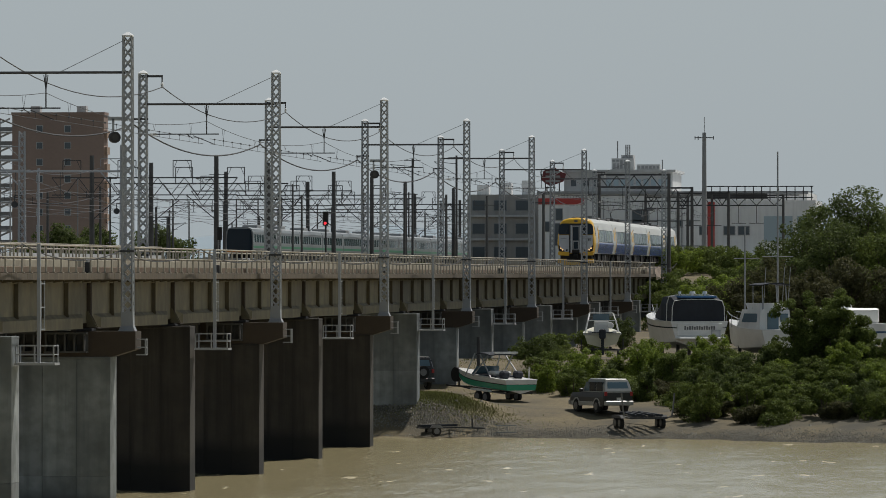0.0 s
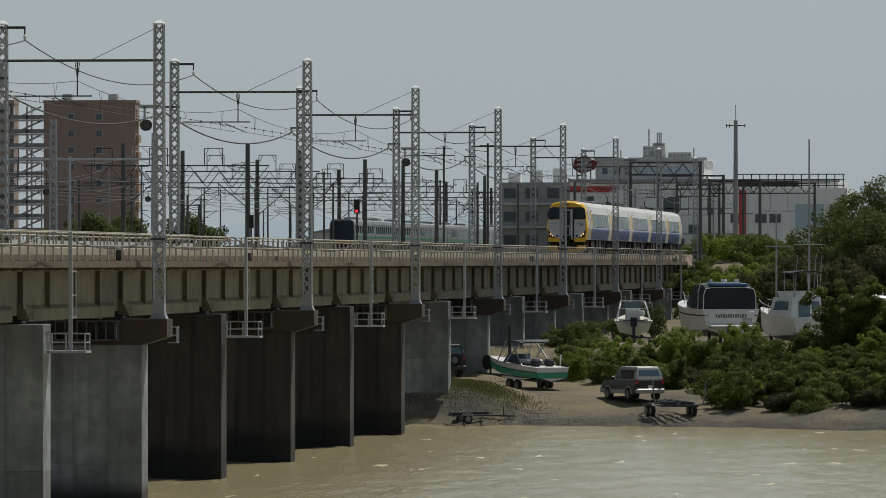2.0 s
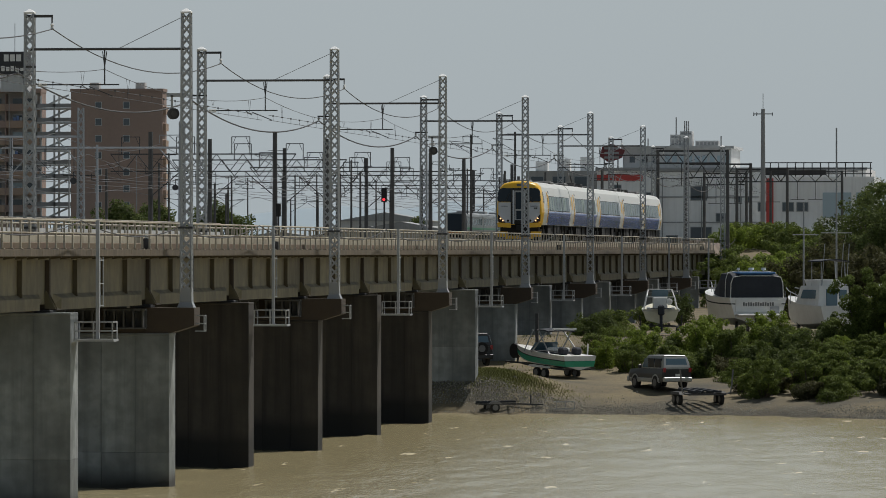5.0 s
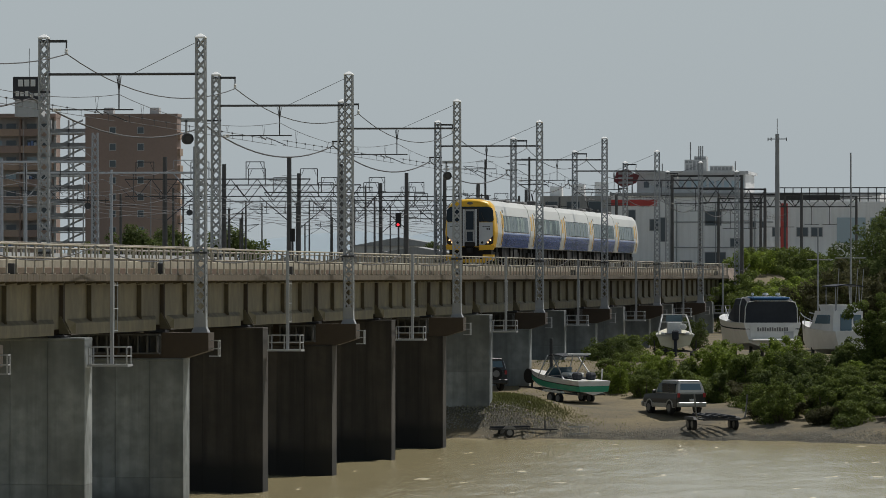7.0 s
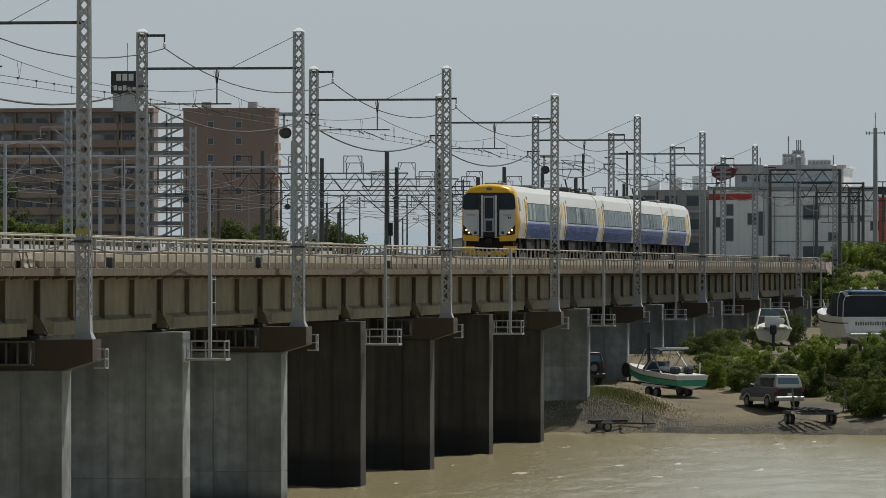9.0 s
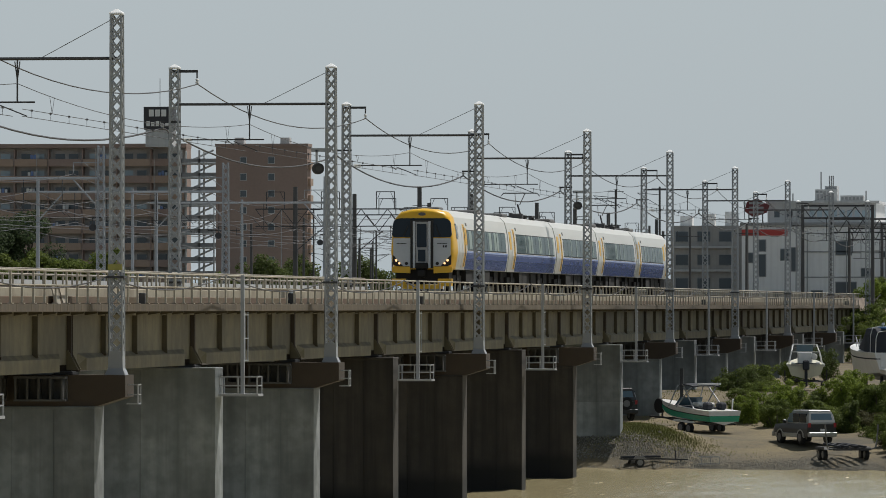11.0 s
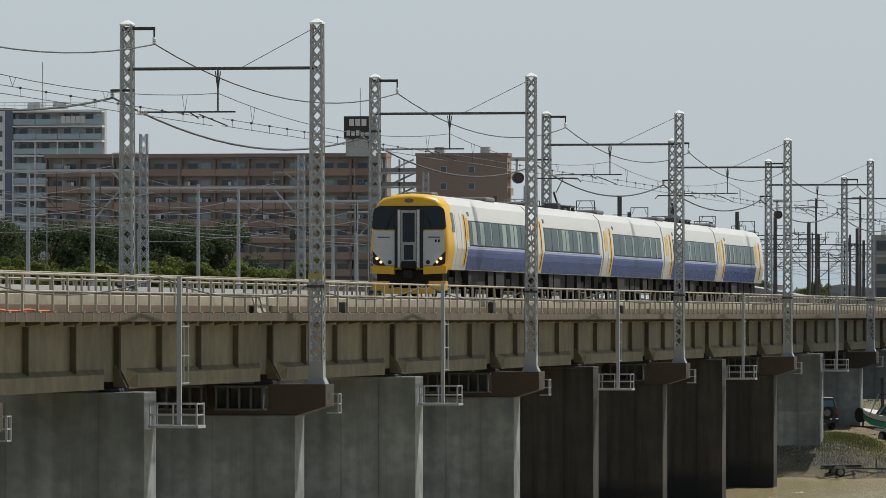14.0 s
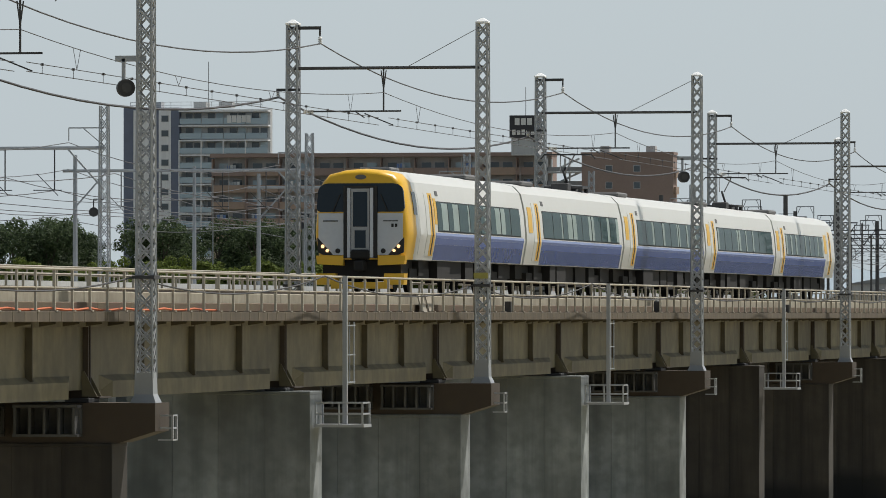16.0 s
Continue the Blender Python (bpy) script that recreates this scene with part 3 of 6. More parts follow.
def face(parent, sgn=1):
    """The driving end's front, at y = 0, looking to -y."""
    def f(name, outline, y0, y1, m, label=""):
        return part(name, prism(bmesh.new(), outline, "y", y0, y1), m, parent, label)
    f("windscreen", [(-1.24, 2.42), (1.24, 2.42), (1.32, 2.45), (1.355, 2.54), (1.31, 3.05), (1.26, 3.17), (1.15, 3.25), (1.0, 3.28), (-1.0, 3.28), (-1.15, 3.25), (-1.26, 3.17), (-1.31, 3.05), (-1.355, 2.54), (-1.32, 2.45)], -0.03, 0.06, FRONTGLASS, "dark wrap-round windscreen")
    for s in (1, -1):
        f("face_panel", [(s * 0.52, 1.12), (s * 0.85, 1.12), (s * 1.30, 1.62), (s * 1.30, 2.38), (s * 0.52, 2.38)][::s], -0.035, 0.06, FACEGREY)
        f("lamp_housing", [(s * 0.56, 1.10), (s * 1.16, 1.12), (s * 1.32, 1.20), (s * 1.34, 1.64)][::s], -0.028, 0.06, RUBBER, "black triangular headlamp housing")
        for x, z, r in ((1.17, 1.38, 0.055), (1.03, 1.25, 0.05)):
            bm = bmesh.new()
            bmesh.ops.create_cone(bm, cap_ends=True, segments=14, radius1=r, radius2=r * 0.8, depth=0.05, matrix=pose(s * x, -0.06, z, 90, 0, 0))
            part("headlamp", bm, LAMP, parent, "lit warm-white headlamp")
        bm = bmesh.new()
        bmesh.ops.create_cone(bm, cap_ends=True, segments=14, radius1=0.075, radius2=0.075, depth=0.03, matrix=pose(s * 0.70, -0.05, 1.24, 90, 0, 0))
        part("tail_lamp", bm, RUBBER, parent)
        f("bumper_panel", [(s * 0.53, 0.80), (s * 1.34, 0.84), (s * 1.38, 1.10), (s * 0.53, 1.10)][::s], -0.04, 0.3, YELLOW)
        part("wiper", bar(bmesh.new(), (s * 0.85, -0.06, 2.42), (s * 0.62, -0.06, 2.95), 0.03), RUBBER, parent)
        f("plough", [(s * 0.72, 0.22), (s * 1.34, 0.22), (s * 1.36, 0.56), (s * 0.74, 0.56)][::s], -0.12, 0.4, YELLOW, "yellow snow plough")
        f("grab_rail", [(s * 0.7, 2.13), (s * 1.15, 2.13), (s * 1.15, 2.16), (s * 0.7, 2.16)][::s], -0.06, 0.0, RUBBER)
    f("plough", [(-0.9, 0.10), (0.9, 0.10), (0.9, 0.30), (-0.9, 0.30)], -0.13, 0.4, YELLOW)
    f("gangway_frame", [(-0.52, 1.02), (0.52, 1.02), (0.52, 3.20), (-0.52, 3.20)], -0.07, 0.06, RUBBER, "black gangway surround")
    for s in (1, -1):
        f("gangway_post", [(s * 0.30, 1.04), (s * 0.40, 1.04), (s * 0.40, 3.14), (s * 0.30, 3.14)][::s], -0.11, 0.0, FACEGREY)
    f("gangway_door", [(-0.28, 1.04), (0.28, 1.04), (0.28, 3.12), (-0.28, 3.12)], -0.09, 0.0, DOORGREY)
    f("door_window", [(-0.22, 1.97), (0.22, 1.97), (0.22, 3.02), (-0.22, 3.02)], -0.10, 0.0, FRONTGLASS)
    f("door_window", [(-0.17, 1.33), (0.17, 1.33), (0.17, 1.86), (-0.17, 1.86)], -0.10, 0.0, FRONTGLASS)
    bm = bmesh.new()
    box(bm, -0.16, 0.16, -0.35, 0.6, 0.62, 0.95, 0.05)
    box(bm, -0.3, 0.3, -0.18, 0.2, 0.98, 1.28, 0.06)
    box(bm, -1.2, 1.2, 0.15, 1.2, 0.45, 0.98)
    part("coupler", bm, UNDER, parent)
    for x in (0.95, 1.06):
        f("mark_bar", [(x, 1.96), (x + 0.07, 1.96), (x + 0.07, 2.06), (x, 2.06)], -0.045, 0.0, RUBBER)
    f("head_sign", [(0.17 * math.cos(a), 3.47 + 0.075 * math.sin(a)) for a in (i * math.pi / 8 for i in range(16))], -0.02, 0.5, ROOFBOX, "oval dark marker lamp")


def express_train():
    t = thing("express_train", pose(TRACK_X, 472.5, RAIL_Z), "yellow-faced white and blue five-car electric express train with lit headlamps", "train")
    n = 5
    rng = random.Random(17)
    for c in range(n):
        L = 19.6
        y0 = c * L
        lead, tail = c == 0, c == n - 1
        a, b = y0 + (1.25 if lead else 0.16), y0 + L - (1.25 if tail else 0.16)
        bm = bmesh.new()
        loft(bm, [body_ring(a), body_ring(a + 0.02), body_ring(b - 0.02), body_ring(b)])
        body = rounded(part("car_body", bm, TRAINWHITE, t, "white car body with blue lower band"), 25)
        if lead or tail:
            q = (lambda y: y0 + y) if lead else (lambda y: y0 + L - y)
            bm = bmesh.new()
            loft(bm, [body_ring(q(y), k, tp, lo) for y, k, tp, lo in ((0.0, 0.90, 0.17, 0.98), (0.05, 0.94, 0.10, 0.97), (0.13, 0.965, 0.055, 0.96), (0.25, 0.98, 0.03, 0.95), (0.5, 0.992, 0.01, 0.95), (0.8, 0.998, 0.0, 0.98), (1.25, 1.0, 0.0, 0.98))])
            rounded(part("nose", bm, YELLOW if lead else TRAINWHITE, t, "yellow rounded driving end" if lead else "white rounded rear end"), 40)
            if lead:
                face(t)
        if not tail:
            bm = bmesh.new()
            loft(bm, [body_ring(y0 + L - 0.18, 0.93, 0.1), body_ring(y0 + L + 0.18, 0.93, 0.1)])
            part("gangway_bellows", bm, RUBBER, t, "black bellows between the cars")
        d = y0 + (2.9 if lead else 1.55)
        w0, w1 = y0 + (4.6 if lead else 3.3), y0 + L - (4.2 if tail else 0.9)
        for s in (1, -1):
            # the band's tones lighten upwards to imitate light on the curved side
            part("blue_band", flank(w0 - 0.35, w1 + 0.45, 1.0, 1.48, s), SHADEDBLUE, body, "lower part of the blue band in its shaded tone")
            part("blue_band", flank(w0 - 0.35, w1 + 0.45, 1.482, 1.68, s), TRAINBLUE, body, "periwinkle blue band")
            part("blue_band", flank(w0 - 0.35, w1 + 0.45, 1.682, 1.84, s), LITBLUE, body, "blue band under the windows in its lit tone")
            np_ = 8
            p = (w1 - w0) / np_
            part("window_band", flank(w0, w1, 1.87, 2.82, s, 0.004), RUBBER, body)
            for i in range(np_):
                part("window", flank(w0 + i * p + 0.05, w0 + (i + 1) * p - 0.05, 1.91, 2.79, s, 0.012), TRAINGLASS, body, "tinted passenger window")
                if rng.random() < 0.8:
                    cw = rng.uniform(0.2, 1.1) if c < 2 else rng.uniform(0.15, 0.45)
                    cy = w0 + i * p + rng.choice((0.08, p - cw - 0.08))
                    part("curtain", flank(cy, cy + cw, 1.93, 2.77, s, 0.016), CURTAIN, body, "pale curtain")
            for dd in ([d] if not tail else [d, y0 + L - 2.9]):
                part("door", flank(dd - 0.05, dd + 0.9, 1.12, 3.05, s, 0.010), TRAINWHITE, body, "white sliding door with yellow edges")
                part("door_edge", flank(dd + 0.50, dd + 1.16, 1.12, 3.05, s, 0.014), YELLOW, body, "yellow door edge stripe")
                part("door_gap", flank(dd + 0.74, dd + 0.92, 1.16, 3.0, s, 0.018), RUBBER, body)
                part("door_panel", flank(dd - 0.95, dd - 0.25, 2.05, 2.9, s, 0.012) if not lead else flank(dd + 1.3, dd + 1.66, 2.1, 2.9, s, 0.012), YELLOW, body, "yellow panel beside the door")
            if lead:
                part("cab_window", flank(y0 + 1.0, y0 + 1.5, 2.35, 3.05, s, 0.012), FRONTGLASS, body)
                part("cab_door", flank(y0 + 1.8, y0 + 2.3, 1.15, 3.0, s, 0.008), TRAINWHITE, body)
            part("side_sign", flank(w0 + 0.1, w0 + 0.5, 2.98, 3.14, s, 0.012), ROOFBOX, body)
        bm = bmesh.new()
        random.seed(c)
        y = y0 + 5.4
        while y < y0 + L - 6.0:
            l = random.uniform(0.9, 2.2)
            for s in (1, -1):
                box(bm, s * 0.62, s * random.uniform(1.15, 1.32), y, y + l, random.uniform(0.28, 0.45), 0.97)
            y += l + random.uniform(0.15, 0.5)
        box(bm, -1.0, 1.0, y0 + 0.5, y0 + L - 0.5, 0.5, 0.97)
        part("underfloor_gear", bm, UNDER, t)
        bogie(t, y0 + 3.2)
        bogie(t, y0 + L - 3.2)
        if c in (1, 3):
            pantograph(t, y0 + (16.0 if c == 1 else 14.7))
        bm = bmesh.new()
        box(bm, -0.75, 0.75, y0 + (12.7 if lead else 3.0), y0 + (14.9 if lead else 5.2), 3.66, 3.84, 0.06)
        if lead:
            part("aerial_box", B(-0.5, 0.5, y0 + 2.0, y0 + 3.4, 3.68, 3.82, 0.05), ROOFBOX, t)
        part("roof_unit", bm, ROOFBOX, t)
    return t


train = express_train()

# ---- the silver commuter train on the line beyond ----
SILVER = mat("stainless_body", (0.25, 0.27, 0.28), 0.45, 0.3, vary=0.1, bump=0.03)
GREENBAND = mat("green_band", (0.03, 0.20, 0.10), 0.4, vary=0.08)
ORANGE = mat("orange_band", (0.65, 0.20, 0.03), 0.4, vary=0.08)
FAR_X, FAR_RAIL = -88.2, 10.25


def commuter_train(n=14):
    t = thing("commuter_train", pose(FAR_X, 644, FAR_RAIL), "silver commuter train with a green band and a black face", "train")
    for c in range(n):
        y0, L = c * 20.0, 20.0
        pr = [(1.36, 0.9), (1.475, 1.3), (1.475, 1.95), (1.42, 3.1), (1.28, 3.42), (0.9, 3.58), (0.0, 3.62)]
        ring = lambda y, k=1.0: [(x * k, y, z) for x, z in pr] + [(-x * k, y, z) for x, z in reversed(pr[:-1])]
        bm = bmesh.new()
        loft(bm, [ring(y0 + 0.15), ring(y0 + L - 0.15)])
        body = part("car_body", bm, SILVER, t, "stainless steel car body")
        for s in (1, -1):
            part("green_band", B(s * 1.40, s * 1.483, y0 + 0.3, y0 + L - 0.3, 1.42, 1.66), GREENBAND, body, "green band below the windows")
            for i in range(9):
                y = y0 + 1.2 + i * 2.0
                part("window", prism(bmesh.new(), [(s * 1.40, 2.02), (s * 1.482, 2.02), (s * 1.445, 2.85), (s * 1.36, 2.85)], "y", y, y + 1.35), TRAINGLASS, body)
        bm = bmesh.new()
        box(bm, -0.8, 0.8, y0 + 8.2, y0 + 11.6, 3.5, 3.92, 0.06)
        part("roof_unit", bm, DOORGREY, t)
        part("underfloor_gear", B(-1.2, 1.2, y0 + 1.0, y0 + L - 1.0, 0.35, 0.9), UNDER, t)
        if c == 0:
            f = lambda nm, o, a, b, m, lb="": part(nm, prism(bmesh.new(), o, "y", a, b), m, t, lb)
            f("front_mask", [(-1.32, 1.15), (1.32, 1.15), (1.36, 2.2), (1.25, 3.25), (1.05, 3.42), (-1.05, 3.42), (-1.25, 3.25), (-1.36, 2.2)], y0 + 0.02, y0 + 0.2, FRONTGLASS, "black front mask")
            f("front_band", [(-1.36, 0.95), (1.36, 0.95), (1.36, 1.12), (-1.36, 1.12)], y0 + 0.02, y0 + 0.2, ORANGE)
    return t


commuter = commuter_train()


# ---- buildings beyond the railway ----
# wall and window colours are lightened to stand in for haze at this distance
BRICKBROWN = mat("brown_tile_wall", (0.31, 0.23, 0.195), 0.8, vary=0.12, fine=2, coarse=0.1, bump=0.05)
BALCONY = mat("ochre_balcony", (0.38, 0.28, 0.215), 0.8, vary=0.15, fine=2, coarse=0.1, bump=0.05)
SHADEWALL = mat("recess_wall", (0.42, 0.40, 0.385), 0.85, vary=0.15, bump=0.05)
PALEWALL = mat("pale_wall", (0.50, 0.51, 0.51), 0.8, vary=0.12, fine=1.5, coarse=0.12, bump=0.05, streak=0.2)
WHITEWALL = mat("white_wall", (0.78, 0.79, 0.79), 0.8, vary=0.1, fine=1.5, coarse=0.12, bump=0.05, dark=(0.5, 0.5, 0.5), streak=0.25)
BEIGEWALL = mat("beige_wall", (0.37, 0.36, 0.34), 0.85, vary=0.15, fine=1.5, coarse=0.12, bump=0.05, streak=0.2)
MAROON = mat("maroon_board", (0.16, 0.03, 0.035), 0.6, vary=0.15)
GREYWALL = mat("grey_wall", (0.30, 0.31, 0.315), 0.85, vary=0.15, fine=1.5, coarse=0.12, bump=0.05, streak=0.2)
BLUEGLASS = glass("balcony_glass", (0.36, 0.45, 0.50), 0.15)
WINGLASS = glass("house_window", (0.075, 0.095, 0.11), 0.1)
SIGNBLACK = mat("sign_board", (0.03, 0.03, 0.035), 0.5, vary=0.1, bump=0)
SIGNWHITE = mat("sign_letters", (0.75, 0.75, 0.72), 0.6, vary=0.05, bump=0)
REDBAND = mat("red_fascia", (0.48, 0.06, 0.05), 0.6, vary=0.1)
CLOTHS = [mat("washing_" + n, c, 0.9, vary=0.1) for n, c in (("white", (0.7, 0.7, 0.68)), ("blue", (0.16, 0.24, 0.45)), ("pale", (0.45, 0.48, 0.5)))]
BASE_Z = 9.0


def brown_block():
    """The end block with paired small windows."""
    w, d, h = 16.0, 4.5, 36.4 - BASE_Z
    t = thing("apartment_block", pose(-183.4, 1050, BASE_Z), "brown tiled apartment block with small windows", "building")
    part("wall", B(0, w, 0, d, 0, h), BRICKBROWN, t)
    part("parapet", B(-0.15, w + 0.15, -0.15, d, h, h + 0.5), BRICKBROWN, t)
    for f in range(9):
        z = h - 3.0 - f * 2.88
        for x in (4.2, 9.1):
            g = thing_part(t, "window", x, -0.06, z, 1.2, 1.25)
        part("side_balcony", B(w - 0.4, w + 0.5, 0.6, 3.6, z - 0.9, z + 0.35), BALCONY, t)
    for x, y in ((3, 1.6), (11, 1.8)):
        part("roof_box", B(x, x + 1.6, y, y + 2, h + 0.5, h + 1.6), PALEWALL, t)
    return t


def thing_part(t, name, x, y, z, w, h, frame_m=None, glass_m=None):
    fr = part(name, B(x, x + w, y, y + 0.14, z, z + h), frame_m or PALEWALL, t)
    part("pane", B(x + 0.1, x + w - 0.1, y - 0.02, y + 0.05, z + 0.1, z + h - 0.1), glass_m or WINGLASS, fr)
    return fr


def long_block():
    """The long balcony slab."""
    x0, x1 = -252.0, -191.0
    h = 36.6 - BASE_Z
    t = thing("apartment_slab", pose(x0, 1062, BASE_Z), "long brown apartment slab with rows of balconies and washing", "building")
    w = x1 - x0
    part("wall", B(0, w, 1.6, 4.5, 0, h), SHADEWALL, t)
    part("roof", B(-0.3, w + 0.3, -0.3, 4.8, h, h + 0.7), BRICKBROWN, t)
    part("end_wall", B(w, w + 0.25, 0, 4.5, 0, h), BRICKBROWN, t)
    rng = random.Random(3)
    n, bay = 9, 6.1
    for f in range(n):
        z = h - 3.0 - f * 2.95
        part("slab", B(0, w, 0, 1.6, z - 0.18, z), BRICKBROWN, t)
        for i in range(int(w / bay)):
            x = i * bay
            part("balcony", B(x + 0.15, x + bay - 0.15, -0.1, 0.06, z - 0.25, z + 1.05), BALCONY if (i + f) % 3 else BRICKBROWN, t)
            part("partition", B(x - 0.1, x + 0.1, 0, 1.6, z, z + 2.75), BRICKBROWN, t)
            for wx_ in (0.9, 3.3):
                thing_part(t, "window", x + wx_, 1.50, z + 0.1, 1.9, 2.0, SHADEWALL, BLUEGLASS if rng.random() < 0.35 else None)
            if rng.random() < 0.45:
                xx = x + rng.uniform(0.5, 3.2)
                for j in range(rng.randint(2, 4)):
                    part("washing", B(xx + j * 0.55, xx + j * 0.55 + 0.45, 0.35, 0.41, z + 0.75, z + rng.uniform(1.6, 1.9)), rng.choice(CLOTHS), t)
    for i in range(6):
        part("pipe", B(i * 10.5 + 3, i * 10.5 + 3.12, -0.2, -0.08, 0, h), SHADEWALL, t)
    return t


def stair_tower():
    t = thing("stair_tower", pose(-190.8, 1056, BASE_Z), "open steel stair tower between apartment blocks", "stairs")
    for f in range(11):
        z = f * 2.45
        part("landing", B(0, 7.0, 0, 5, z, z + 0.25), PALEWALL, t)
        part("rail", B(0, 7.0, -0.05, 0.05, z + 0.3, z + 1.0), GREYWALL, t)
        bm = bmesh.new()
        bar(bm, (0.8, 1.0, z + 0.2), (5.8, 1.0, z + 2.5), 0.3)
        part("flight", bm, PALEWALL, t)
    for x in (0.2, 3.4, 6.8):
        for y in (0.1, 4.8):
            part("column", B(x - 0.15, x + 0.15, y - 0.15, y + 0.15, 0, 27), PALEWALL, t)


def lettering(text, size, parent, m, x, y, z, material):
    cu = bpy.data.curves.new("lettering", "FONT")
    cu.body, cu.size, cu.extrude = text, size, 0.02
    ob = new("lettering", cu)
    dg = bpy.context.evaluated_depsgraph_get()
    me = bpy.data.meshes.new_from_object(ob.evaluated_get(dg))
    bpy.data.objects.remove(ob)
    me.materials.clear()
    me.materials.append(material)
    o = new("lettering", me)
    o.parent = parent
    o.matrix_basis = pose(x, y, z, 90, 0, 0)
    return o


def roof_sign():
    t = thing("roof_tower", pose(-197.4, 1057, 36.6), "white rooftop tower with a black sign board on top", "rooftop tower")
    part("tower", B(0.3, 4.8, 0, 5, 0, 3.0), PALEWALL, t)
    board = part("sign_board", B(0, 5.0, -0.2, 4, 3.0, 7.0, 0.05), SIGNBLACK, t, "black sign board with white writing")
    rng = random.Random(5)
    for i in range(3):       # a mark and a row of unreadable characters
        part("mark", B(0.95 + i * 1.1, 1.8 + i * 1.1, -0.26, -0.19, 5.3, 6.5), SIGNWHITE, board)
    for i in range(5):
        part("character_bar", B(0.5 + i * 0.83, 1.1 + i * 0.83, -0.26, -0.19, 3.6, 4.5 - 0.15 * (i % 2)), SIGNWHITE, board)
    part("aerial", tube(bmesh.new(), [(2.5, 2, 7), (2.5, 2, 12)], 0.06, 5), GREYWALL, t)


def glass_tower():
    x0 = -290.5
    w, h = 28.6, 48.6 - BASE_Z
    t = thing("apartment_tower", pose(x0, 1150, BASE_Z), "dark blue and white apartment tower with glass balconies", "building")
    # navy paled in its colour, as haze would pale it
    NAVY = mat("navy_wall", (0.16, 0.185, 0.25), 0.7, vary=0.1)
    part("wall", B(0, 11, 0.5, 16, 0, h), NAVY, t)
    part("wall", B(11, w, 2.2, 4.0, 0, h - 0.3), PALEWALL, t)
    part("white_strip", B(2.0, 5.0, 0.3, 0.5, 0, h - 0.5), WHITEWALL, t)
    part("white_strip", B(7.0, 9.4, 0.3, 0.5, 0, h - 0.5), WHITEWALL, t)
    for f in range(13):
        z = h - 0.6 - f * 2.82
        if z < 2:
            break
        part("slab", B(11, w, 0, 2.2, z - 0.28, z), WHITEWALL, t)
        for i in range(4):
            x = 11.2 + i * 4.36
            part("glass_balustrade", B(x, x + 4.2, 0.02, 0.08, z - 2.65, z - 1.55), BLUEGLASS, t)
            thing_part(t, "window", x + 0.6, 2.1, z - 2.5, 1.6, 2.1, PALEWALL)
            thing_part(t, "window", x + 2.3, 2.1, z - 2.5, 1.6, 2.1, PALEWALL, BLUEGLASS if (i + f) % 2 else None)
            if f > 1:
                part("fin", B(x - 0.22, x - 0.02, 0.0, 2.2, z - 2.82, z - 0.28), WHITEWALL, t)
        for x in (2.6, 7.5):
            thing_part(t, "window", x, 0.22, z - 2.2, 1.5, 1.3)
    for x in (13, 18, 4):
        part("roof_box", B(x, x + 2.5, 4, 7, h, h + 1.2), PALEWALL, t)
    for i in range(5):
        part("washing", B(20.6 + i * 0.95, 21.45 + i * 0.95, -0.1, -0.04, h - 3.0 + 0.1 * (i % 2), h - 1.6), CLOTHS[0], t)
    part("aerial", tube(bmesh.new(), [(15.5, 6, h), (15.5, 6, h + 9)], 0.07, 5), GREYWALL, t)
    bm = bmesh.new()
    for z in (0.5, 1.1):
        bar(bm, (1.0, 2.0, h + z), (27.0, 2.0, h + z), 0.07)
    for i in range(14):
        bar(bm, (1.0 + i * 2, 2.0, h), (1.0 + i * 2, 2.0, h + 1.1), 0.07)
    part("roof_rail", bm, GREYWALL, t)


